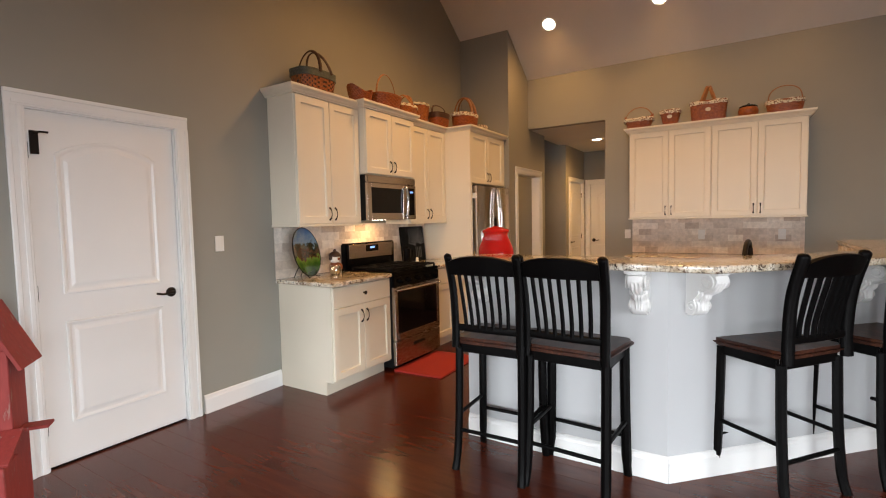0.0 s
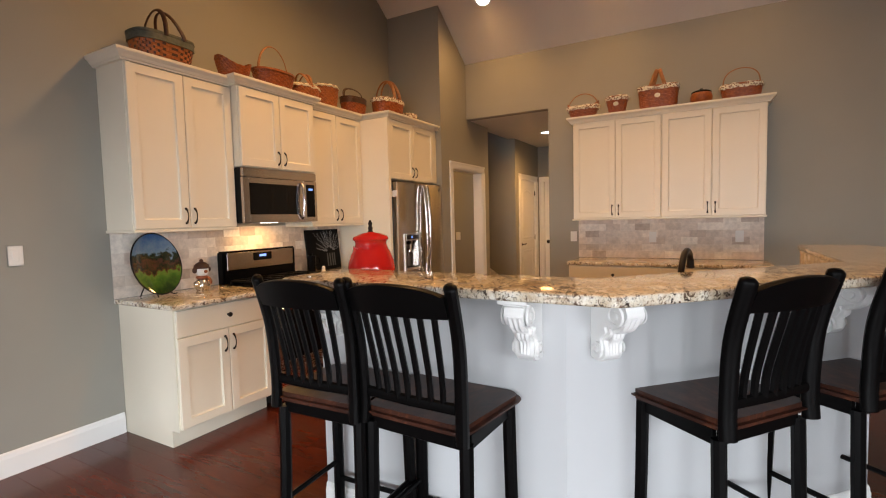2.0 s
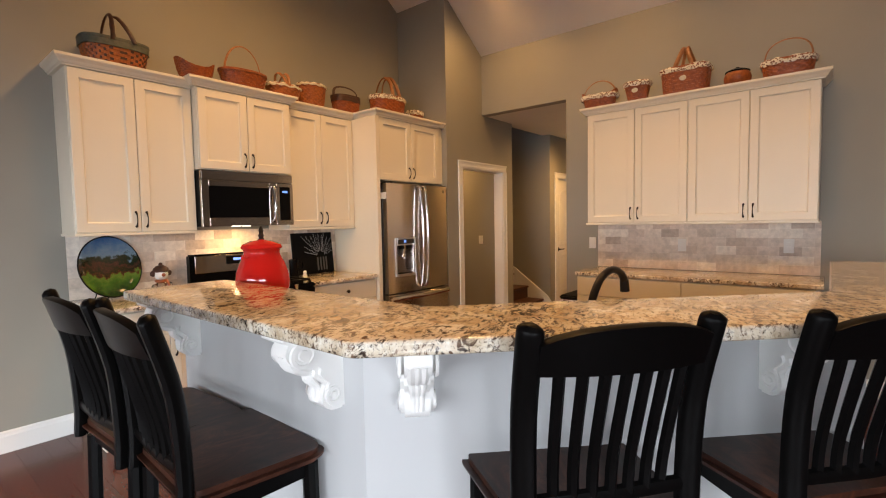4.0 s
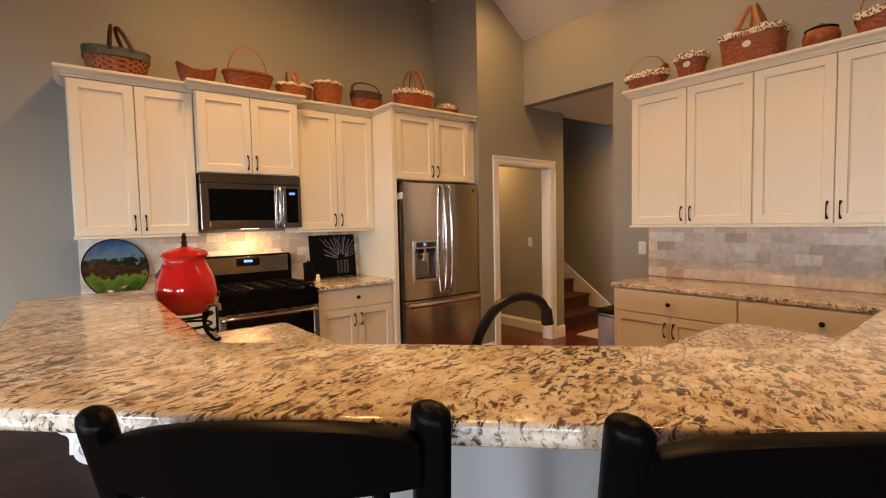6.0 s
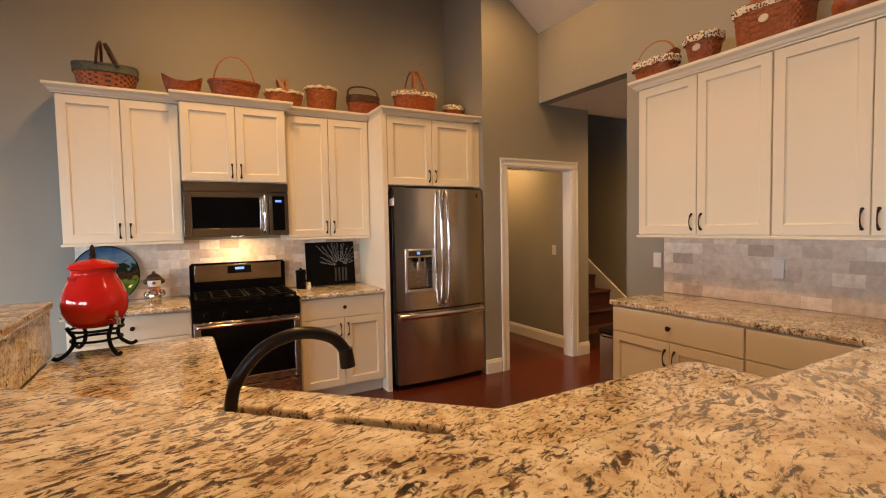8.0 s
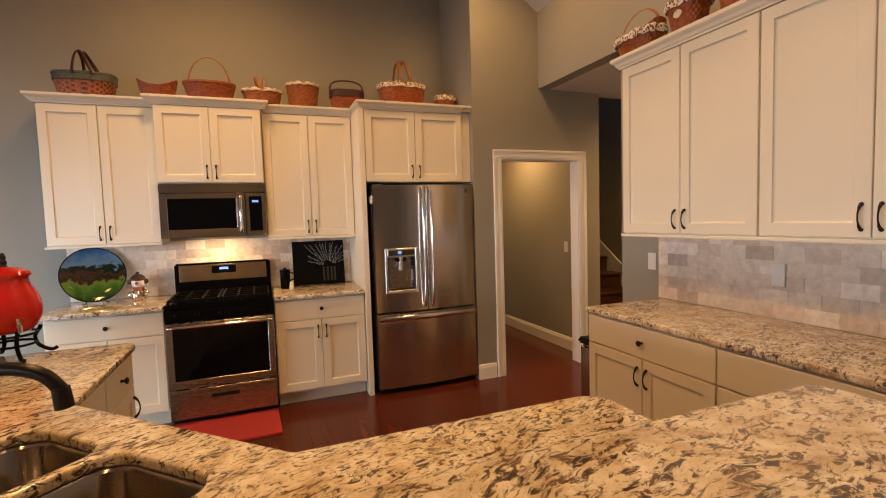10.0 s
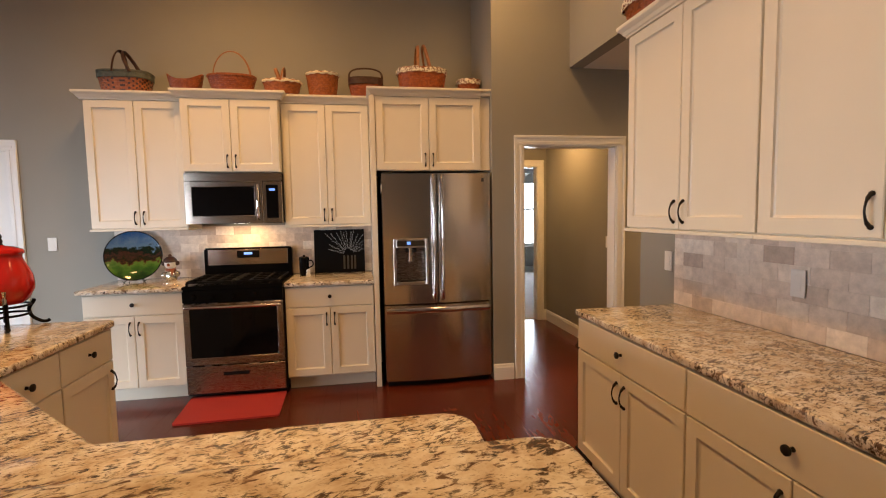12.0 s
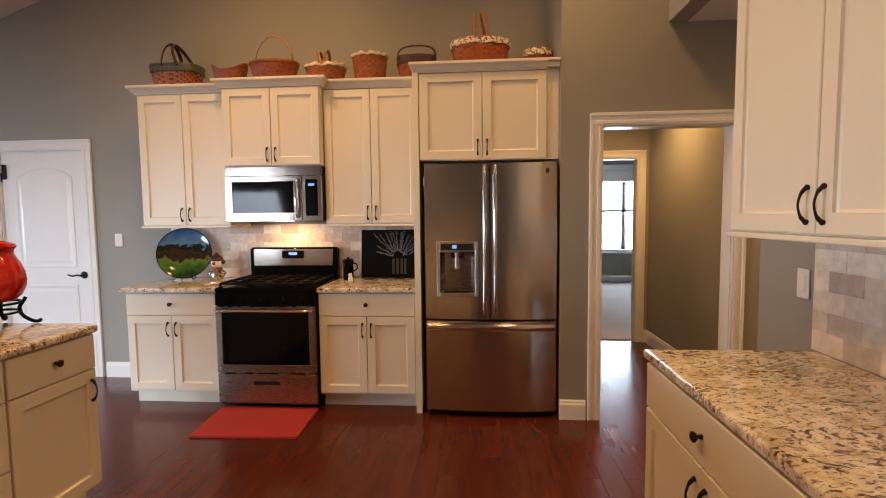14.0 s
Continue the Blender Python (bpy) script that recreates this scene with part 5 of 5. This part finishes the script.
basket(RB(3.955, -2.745, T2), "shallow oval wicker basket with tall thin hoop handle", 0.190, 0.115, 0.085, WICKER_RED, 0.80, 2.2, 6, [dict(half=0.150, z0=0.08, top=0.315, width=0.009)])
basket(RB(4.345, -2.80, T2), "low wicker basket with floral liner and bent handles", 0.155, 0.10, 0.070, WICKER, 0.84, 2.4, 5, [dict(half=0.09, z0=0.05, top=0.205, lean=0.02, across=True, width=0.014), dict(half=0.09, z0=0.05, top=0.200, lean=-0.05, across=True, width=0.014)], LINEN)
basket(RB(4.680, -2.86, T3), "round tapered wicker basket with cloth edge", 0.138, 0.112, 0.165, WICKER, 0.80, 2.1, 9, None, LINEN)
basket(RB(5.055, -2.825, T3), "dark-edged oval wicker basket with arched handle", 0.150, 0.10, 0.125, WICKER_RED, 0.84, 2.6, 8, [dict(half=0.145, z0=0.12, top=0.245, width=0.012, power=0.4)], None, None, WICKER_DARK, WICKER_DARK)
basket(RB(5.545, -2.74, T4), "large wicker basket with floral liner and crossed handles", 0.215, 0.14, 0.190, WICKER_RED, 0.84, 2.3, 9, [dict(half=0.13, z0=0.17, top=0.425, lean=0.01, across=True, width=0.018, off=0.06), dict(half=0.13, z0=0.17, top=0.418, lean=-0.04, across=True, width=0.018, off=-0.05)], FLORAL)
basket(RB(5.970, -2.74, T4), "small round wicker basket with floral liner", 0.100, 0.08, 0.115, WICKER_RED, 0.88, 2.2, 6, None, FLORAL)


def NB(x, y, z, turn=0):
    return pose(x, y, z, 0, 0, turn)


basket(NB(-0.823, 6.50, TB), "boat-shaped red-brown basket with pale liner and hoop", 0.165, 0.09, 0.075, WICKER_RED, 0.74, 3.0, 5, [dict(half=0.155, z0=0.08, top=0.235, width=0.008)], FLORAL, lambda a: 0.05 * abs(math.cos(a)) ** 4)
basket(NB(-0.473, 6.50, TB), "small tapered red-brown basket with floral liner", 0.108, 0.09, 0.125, WICKER_RED, 0.68, 2.8, 7, None, FLORAL, tag=True)
basket(NB(-0.078, 6.53, TB), "large rectangular picnic basket with floral liner", 0.185, 0.12, 0.175, WICKER_RED, 0.90, 5.0, 9, [dict(half=0.105, z0=0.16, top=0.375, lean=0.010, across=True, width=0.018, power=1.5, off=0.075), dict(half=0.105, z0=0.16, top=0.375, lean=-0.010, across=True, width=0.018, power=1.5, off=-0.075)], FLORAL, tag=True)
pot = thing("bean_pot", "small brown stoneware pot with dark lid", "pot", NB(0.307, 6.50, TB), "")
bm = bmesh.new()
lathe(bm, [(0.075, 0), (0.092, 0.02), (0.098, 0.055), (0.088, 0.085), (0.080, 0.095)], 28)
part("body", bm, WICKER_RED, pot, "glazed red-brown body", True)
bm = bmesh.new()
lathe(bm, [(0.086, 0.095), (0.088, 0.103), (0.060, 0.118), (0.018, 0.122), (0.015, 0.135), (0.006, 0.140)], 28)
part("lid", bm, BLACK, pot, "dark glazed lid", True)
basket(NB(0.637, 6.51, TB), "oblong basket with floral liner and tall hoop handle", 0.170, 0.10, 0.085, WICKER_RED, 0.88, 2.6, 5, [dict(half=0.150, z0=0.07, top=0.265, width=0.008, power=0.6)], FLORAL)

# ---- red ceramic drink urn on its stand ----
ux, uy = -1.205, 3.180
urn = thing("drink_urn", "glossy red ceramic drink urn with lid and spigot", "drink dispenser", pose(ux, uy, 1.035) @ Matrix.Diagonal((0.94, 0.94, 1.05, 1)))
bm = bmesh.new()
lathe(bm, [(0.060, 0.0), (0.085, 0.004), (0.112, 0.028), (0.131, 0.068), (0.134, 0.098), (0.128, 0.138), (0.113, 0.176), (0.096, 0.206), (0.088, 0.226), (0.089, 0.238), (0.095, 0.246)], 40)
part("body", bm, RED_GLAZE, urn, "", True)
bm = bmesh.new()
lathe(bm, [(0.099, 0.247), (0.101, 0.254), (0.094, 0.266), (0.058, 0.280), (0.022, 0.285), (0.016, 0.288)], 40)
part("lid", bm, RED_GLAZE, urn, "glossy red lid", True)
bm = bmesh.new()
lathe(bm, [(0.016, 0.288), (0.011, 0.296), (0.015, 0.306), (0.009, 0.318), (0.013, 0.328), (0.004, 0.348)], 16)
part("finial", bm, BRONZE, urn, "dark bronze finial", True)
bm = bmesh.new()
tube(bm, [(0.10, 0.065, 0.045), (0.135, 0.088, 0.045), (0.158, 0.103, 0.043), (0.165, 0.107, 0.02)], [0.014, 0.010, 0.010, 0.008], 10)
tube(bm, [(0.150, 0.098, 0.048), (0.150, 0.098, 0.078)], [0.006, 0.010], 10)
part("spigot", bm, CHROME, urn, "polished metal spigot", True)
bm = bmesh.new()
for k in range(15):
    a = radians(-150 + 8 * k)
    for z, w in ((0.205, 0.012),):
        c = (0.098 * math.cos(a), 0.098 * math.sin(a), z)
        tube(bm, [(c[0], c[1], z - 0.006), (c[0], c[1], z + 0.004 + 0.004 * (k % 3))], 0.0025, 5)
part("embossed_marks", bm, RED_GLAZE, urn, "small raised marks round the neck")
stand = thing("urn_stand", "black wrought iron stand with four curled legs", "stand", pose(ux, uy, 0.9145))
for k in range(4):
    a = radians(35 + 90 * k)
    bm = bmesh.new()
    c, s = math.cos(a), math.sin(a)
    tube(bm, smooth_curve([(0.115 * c, 0.115 * s, 0.135), (0.108 * c, 0.108 * s, 0.118), (0.090 * c, 0.090 * s, 0.085), (0.100 * c, 0.100 * s, 0.045), (0.135 * c, 0.135 * s, 0.014), (0.158 * c, 0.158 * s, 0.0085), (0.172 * c, 0.172 * s, 0.016)], 4), 0.0085, 8)
    part("leg", bm, IRON, stand, "", True)
for z, r in ((0.112, 0.100), (0.066, 0.094)):
    bm = bmesh.new()
    tube(bm, [(r * math.cos(2 * math.pi * k / 28), r * math.sin(2 * math.pi * k / 28), z) for k in range(29)], 0.006, 8)
    part("ring", bm, IRON, stand, "", True)


# ---- things on the counter by the stove ----
def landscape():
    m, n, l, b = mat("painted_landscape_glass", 0.08)
    t = n.new("ShaderNodeTexCoord")
    sep = n.new("ShaderNodeSeparateXYZ")
    l.new(t.outputs["Object"], sep.inputs[0])
    w = noise_tex(n, l, coords(n, l), 11, 5, 0.65)
    ma = n.new("ShaderNodeMath")
    ma.operation = "MULTIPLY_ADD"
    l.new(w.outputs[0], ma.inputs[0])
    ma.inputs[1].default_value = 0.26
    l.new(sep.outputs[2], ma.inputs[2])
    mr = n.new("ShaderNodeMapRange")
    mr.inputs[1].default_value, mr.inputs[2].default_value = -0.06, 0.34
    l.new(ma.outputs[0], mr.inputs[0])
    r = ramp(n, [(0.0, (0.015, 0.05, 0.010)), (0.20, (0.06, 0.16, 0.02)), (0.33, (0.13, 0.24, 0.035)), (0.37, (0.09, 0.03, 0.015)), (0.42, (0.015, 0.025, 0.010)), (0.50, (0.075, 0.032, 0.022)), (0.56, (0.012, 0.022, 0.012)), (0.64, (0.02, 0.035, 0.02)), (0.69, (0.17, 0.29, 0.42)), (1.0, (0.025, 0.12, 0.33))])
    l.new(mr.outputs[0], r.inputs[0])
    fl = n.new("ShaderNodeTexVoronoi")
    fl.inputs["Scale"].default_value = 60
    fr2 = ramp(n, [(0.12, (0.5, 0.10, 0.02)), (0.2, (0, 0, 0))])
    l.new(fl.outputs["Distance"], fr2.inputs[0])
    l.new(mix(n, l, 0.35, r.outputs[0], fr2.outputs[0], "ADD"), b.inputs["Base Color"])
    return m


plate = thing("decorative_plate", "round painted landscape plate on a black easel", "plate", pose(-2.945, 3.03, 1.134, 0, 0, 108) @ pose(0, 0, 0, -12))
bm = bmesh.new()
lathe(bm, [(0.02, 0.0), (0.13, 0.002), (0.185, 0.012), (0.210, 0.020), (0.212, 0.014), (0.185, 0.004), (0.13, -0.006), (0.02, -0.008)], 48)
bmesh.ops.rotate(bm, verts=bm.verts, matrix=Matrix.Rotation(radians(90), 3, "X"))
part("dish", bm, landscape(), plate, "glossy blue and green painted glass", True)
bm = bmesh.new()
tube(bm, [(0.212 * math.cos(2 * math.pi * k / 48), -0.017, 0.212 * math.sin(2 * math.pi * k / 48)) for k in range(49)], 0.005, 6)
part("edge_band", bm, IRON, plate, "dark metal edge band", True)
easel = thing("plate_easel", "black wire easel holding the painted plate", "plate stand", pose(-2.945, 3.03, 0.9145, 0, 0, 108))
for sx in (-1, 1):
    bm = bmesh.new()
    tube(bm, smooth_curve([(sx * 0.055, 0.085, 0.004), (sx * 0.05, 0.03, 0.10), (sx * 0.05, -0.008, 0.05), (sx * 0.055, -0.05, 0.020), (sx * 0.075, -0.075, 0.005), (sx * 0.085, -0.085, 0.012)], 5), 0.004, 6)
    part("leg", bm, IRON, easel, "", True)
bm = bmesh.new()
tube(bm, [(-0.06, -0.03, 0.03), (0.06, -0.03, 0.03)], 0.0035, 6)
part("crossbar", bm, IRON, easel, "", True)

FIG_GLASS = metal("mercury_glass", (0.72, 0.70, 0.66), 0.16, (6, 6, 6))
bm = bmesh.new()
kinds = []


def lump(kind, profile, at=(0, 0, 0), seg=20, sx=1.0, sy=1.0):
    lathe(bm, profile, seg, at, sx, sy)
    kinds.extend([kind] * (len(bm.faces) - len(kinds)))


ball = lambda rad: [(rad * math.sin(a), -rad * math.cos(a)) for a in (math.pi * (k + 0.25) / 10.5 for k in range(11))]
lump(2, [(0.038, 0.0), (0.046, 0.008), (0.050, 0.035), (0.044, 0.068), (0.030, 0.086)])
lump(2, ball(0.030), (0.0, 0.046, 0.058), 14)
lump(2, ball(0.026), (0.012, -0.048, 0.050), 14)
lump(1, [(0.034, 0.084), (0.043, 0.090), (0.043, 0.100), (0.033, 0.106)])
lump(0, ball(0.047), (0.0, 0.0, 0.145))
lump(1, ball(0.013), (0.048, 0.0, 0.140), 12)
lump(3, [(0.049, 0.160), (0.054, 0.168), (0.050, 0.186), (0.030, 0.204), (0.008, 0.212)])
lump(3, ball(0.022), (0.0, 0.052, 0.150), 12, 0.6, 1.0)
lump(3, ball(0.022), (0.0, -0.052, 0.150), 12, 0.6, 1.0)
lump(3, ball(0.014), (0.0, 0.0, 0.216), 12)
tube(bm, smooth_curve([(0.036, 0.02, 0.095), (0.050, 0.03, 0.075), (0.056, 0.03, 0.045)], 3), [0.010] * 4 + [0.008] * 3, 8)
kinds.extend([1] * (len(bm.faces) - len(kinds)))
snow = part("figurine", bm, PLASTIC, m=pose(-2.90, 3.335, 0.9145), smooth=True)
tagged(snow, "small white and silver glass snowman figurine with a brown hat", "figurine")
for extra in (WICKER_RED, FIG_GLASS, WICKER_DARK):
    snow.data.materials.append(extra)
for p, kind in zip(snow.data.polygons, kinds):
    p.material_index = kind

art = thing("wall_plaque", "dark slate picture of pale branches in a vase", "picture", RW(4.535) @ pose(0, -0.062, 0.9145) @ pose(0, 0, 0, -6))
part("board", boxes((0, 0.465, -0.012, 0.006, 0, 0.405), bevel=0.002), IRON, art, "black slate board")
bm = bmesh.new()
r3 = random.Random(8)
for k in range(15):
    a = radians(20 + 145 * k / 14 + r3.uniform(-5, 5))
    ln = r3.uniform(0.17, 0.27)
    base = Vector((0.315, -0.0135, 0.17))
    for j in range(16):
        f = 0.25 + 0.75 * j / 15
        p = base + Vector((math.cos(a), 0, math.sin(a))) * ln * f + Vector((r3.uniform(-0.006, 0.006), 0, 0.02 * f * f + r3.uniform(-0.006, 0.006)))
        if 0.01 < p.x < 0.455 and 0.01 < p.z < 0.39:
            box(bm, p.x - 0.0032, p.x + 0.0032, -0.0135, -0.0118, p.z - 0.0032, p.z + 0.0032)
sprigs = part("sprigs", bm, PALE_INK, art, "fine pale painted berries")
bm = bmesh.new()
for x in (0.265, 0.30, 0.335, 0.365):
    box(bm, x, x + 0.018, -0.0135, -0.0118, 0.03, 0.16)
part("painted_vase", bm, GUN, art, "grey painted vase")
bm = bmesh.new()
lathe(bm, [(0.040, 0), (0.042, 0.005), (0.042, 0.135), (0.045, 0.138), (0.045, 0.165), (0.030, 0.172), (0.012, 0.174), (0.010, 0.186)], 28)
can = thing("canister", "black enamel canister with lid and handle", "canister", pose(-2.905, 4.455, 0.9145))
part("body", bm, BLACK, can, "", True)
bm = bmesh.new()
tube(bm, smooth_curve([(0.02, 0.038, 0.14), (0.024, 0.075, 0.13), (0.024, 0.078, 0.09), (0.02, 0.040, 0.07)], 4), 0.006, 8)
part("handle", bm, BLACK, can, "", True)
bm = bmesh.new()
lathe(bm, [(0.016, 0), (0.020, 0.01), (0.018, 0.03), (0.012, 0.038), (0.016, 0.045), (0.015, 0.058), (0.006, 0.066)], 20)
tagged(part("salt_shaker", bm, PLASTIC, m=pose(-2.80, 4.50, 0.9145), smooth=True), "tiny white ceramic snowman salt shaker", "shaker")

# ---- floor mat, rubbish bin, birdhouse ----
bm = bmesh.new()
prism(bm, rounded([(-2.47, 3.595), (-1.965, 3.625), (-1.985, 4.345), (-2.46, 4.330)], [0.02] * 4, 4), 0.001, 0.014)
tagged(part("floor_mat", bm, RED_MAT), "red woven floor mat in front of the stove", "mat")
rug = thing("door_mat", "pale grey mat at the foot of the stairs", "mat", pose(-2.05, 7.95, 0.001))
part("pile", boxes((-0.25, 0.25, -0.35, 0.35, 0.0, 0.012), bevel=0.004), CARPET, rug)
bin_ = thing("rubbish_bin", "brushed steel rubbish bin with black lid", "rubbish bin", pose(-1.015, 6.43, 0))
part("body", boxes((-0.10, 0.10, -0.19, 0.19, 0.02, 0.625), bevel=0.02, seg=3), STEEL, bin_, "", True)
part("lid", boxes((-0.108, 0.108, -0.20, 0.20, 0.627, 0.668), bevel=0.014, seg=3), RUBBER, bin_, "black plastic lid", True)
part("foot_ring", boxes((-0.102, 0.102, -0.192, 0.192, 0.0, 0.02), bevel=0.004), RUBBER, bin_)


def birdhouse(m):
    ob = thing("birdhouse", "weathered red wooden tower birdhouse with sloping roofs", "birdhouse", m)
    part("tower", boxes((-0.085, 0.085, -0.085, 0.085, 0.0, 0.84), bevel=0.004), RED_WOOD, ob)
    for sx in (-1, 1):
        bm = boxes((-0.008, 0.008, -0.12, 0.12, -0.31, 0.02), bevel=0.002)
        bmesh.ops.transform(bm, verts=bm.verts, matrix=Matrix.Translation((sx * 0.008, 0, 1.03)) @ Matrix.Rotation(radians(-sx * 25), 4, "Y"))
        part("roof_board", bm, RED_WOOD, ob)
    bm = bmesh.new()
    for y in (-0.085, 0.075):
        v = [bm.verts.new(p) for p in ((-0.085, y, 0.84), (0.085, y, 0.84), (0, y, 1.02), (-0.085, y + 0.01, 0.84), (0.085, y + 0.01, 0.84), (0, y + 0.01, 1.02))]
        for f in ((0, 1, 2), (5, 4, 3), (0, 3, 4, 1), (1, 4, 5, 2), (2, 5, 3, 0)):
            bm.faces.new([v[i] for i in f])
    part("gable", bm, RED_WOOD, ob)
    part("lower_box", boxes((-0.10, 0.10, -0.24, -0.086, 0.0, 0.36), bevel=0.004), RED_WOOD, ob)
    bm = boxes((-0.125, 0.125, -0.20, 0.0, -0.008, 0.008), bevel=0.002)
    bmesh.ops.transform(bm, verts=bm.verts, matrix=Matrix.Translation((0, -0.083, 0.47)) @ Matrix.Rotation(radians(28), 4, "X"))
    part("lower_roof", bm, RED_WOOD, ob)
    part("perch_shelf", boxes((0.086, 0.20, -0.04, 0.04, 0.44, 0.455), bevel=0.002), RED_WOOD, ob)
    # flat black discs on the uncut boards stand for the dark inside the holes
    for y, z in ((-0.2425, 0.25), (-0.0875, 0.74)):
        bm = bmesh.new()
        lathe(bm, [(0.019, 0), (0.017, 0.002)], 20)
        bmesh.ops.rotate(bm, verts=bm.verts, matrix=Matrix.Rotation(radians(90), 3, "X"))
        bmesh.ops.translate(bm, verts=bm.verts, vec=(0, y + 0.0005, z))
        part("entrance_hole", bm, RUBBER, ob, "round black disc painted as the shade of an entrance hole")
    return ob


birdhouse(pose(-2.70, 0.925, 0, 0, 0, 55))


# ---- switches and outlets ----
def plate_cover(m, name, label, toggles=1, outlet=False):
    ob = thing(name, label, "outlet" if outlet else "switch", m, "wall plates")
    w = 0.036 if toggles == 1 else 0.058
    part("cover_plate", boxes((-w, w, -0.006, -0.0005, -0.058, 0.058), bevel=0.003, seg=2), PLASTIC, ob)
    if outlet:
        for z in (-0.020, 0.020):
            part("socket", boxes((-0.016, 0.016, -0.0085, -0.006, z - 0.014, z + 0.014), bevel=0.002), PLASTIC, ob)
    else:
        for k in range(toggles):
            x = (k - (toggles - 1) / 2) * 0.046
            part("rocker", boxes((x - 0.016, x + 0.016, -0.0095, -0.006, -0.033, 0.033), bevel=0.002), PLASTIC, ob)
    return ob


plate_cover(pose(RX, 2.33, 1.245, 0, 0, 90), "light_switch", "white rocker light switch beside the door")
plate_cover(BW(-1.00) @ pose(0, 0, 1.155), "light_switch", "white light switch beside the tile backsplash")
plate_cover(pose(-2.85, 7.40, 1.14), "light_switch", "white light switch inside the corridor")
plate_cover(BW(-0.145) @ pose(0, -0.010, 1.145), "wall_outlet", "white wall outlet on the travertine tile", outlet=True)
plate_cover(BW(0.655) @ pose(0, -0.010, 1.150), "wall_outlet", "white wall outlet on the travertine tile", outlet=True)


# ---- pieces of floor and backsplash ----
def plank_mesh(length, width):
    bm = boxes((0, length, 0, width, -0.012, 0.0))
    top = [e for e in bm.edges if e.verts[0].co.z > -0.001 and e.verts[1].co.z > -0.001]
    bmesh.ops.bevel(bm, geom=top, offset=0.0006, segments=1, affect="EDGES")
    bmesh.ops.recalc_face_normals(bm, faces=list(bm.faces))
    me = bpy.data.meshes.new("plank")
    bm.to_mesh(me)
    bm.free()
    me.materials.append(PLANK)
    return me


floor = tagged(thing("floor", "glossy red-brown cherry hardwood floor", "floor"), kind="structure")
rng = random.Random(4)
WIDTH = 0.127
cuts = {n: plank_mesh(n / 10 - 0.0005, WIDTH - 0.0005) for n in range(2, 41)}
spare = []
count = 0
rows = []
yy = SOUTH_Y
while yy < 9.87:
    rows.append(yy)
    yy += WIDTH
for y in rows:
    x0 = -4.52 if 5.45 < y < 7.40 else (-2.495 if 7.3 < y else RX - 0.02)
    x1 = EAST_X if y < BY else HALL_X
    near = 1.0 < y < 7.4
    x, first = x0, True
    while x < x1 - 0.15:
        if near and x < 1.6:
            n = rng.randint(9, 24) if not first else rng.randint(5, 20)
        else:
            n = 40
        first = False
        n = min(n, max(2, int((x1 - x) * 10)))
        if near and x < 1.6 and count < 300:
            ob = new("plank", cuts[n])
            ob.parent = floor
            ob.matrix_basis = pose(x, y, 0)
            count += 1
        else:
            spare.append((x, y, n / 10))
        x += n / 10
bm = bmesh.new()
for x, y, length in spare:
    box(bm, x, x + length - 0.0005, y, y + WIDTH - 0.0005, -0.012, 0.0)
rest = part("plank_field", bm, PLANK, floor)
rest["kind"] = "stuff"


def tile_mesh(w, h):
    bm = boxes((0, w, -0.007, 0, 0, h))
    face = [e for e in bm.edges if e.verts[0].co.y < -0.006 and e.verts[1].co.y < -0.006]
    bmesh.ops.bevel(bm, geom=face, offset=0.0007, segments=1, affect="EDGES")
    bmesh.ops.recalc_face_normals(bm, faces=list(bm.faces))
    me = bpy.data.meshes.new("tile")
    bm.to_mesh(me)
    bm.free()
    me.materials.append(TILE)
    return me


def backsplash(m, length, z0, z1, seed):
    ob = tagged(thing("backsplash", "tumbled beige travertine subway tile backsplash", "backsplash", m), kind="structure")
    part("grout_bed", boxes((0, length, -0.0055, -0.0005, z0, z1)), GROUT, ob)
    tw, th, g = 0.152, 0.0745, 0.0010
    made = {}
    row, z = 0, z0 + 0.001
    r2 = random.Random(seed)
    while z < z1 - 0.012:
        h = round(min(th, z1 - z - 0.001), 4)
        x = -tw / 2 if row % 2 else 0.0
        while x < length - 0.01:
            a, b = max(x, 0.0), min(x + tw, length)
            key = (round(b - a, 3), h)
            if b - a > 0.012:
                if key not in made:
                    made[key] = tile_mesh(*key)
                t = new("tile", made[key])
                t.parent = ob
                t.matrix_basis = pose(a, r2.uniform(-0.0008, 0.0), z)
            x += tw + g
        z += th + g
        row += 1
    return ob


backsplash(RW(2.825), 2.243, 0.915, 1.372, 1)
backsplash(BW(-0.94), 1.80, 0.915, 1.353, 2)
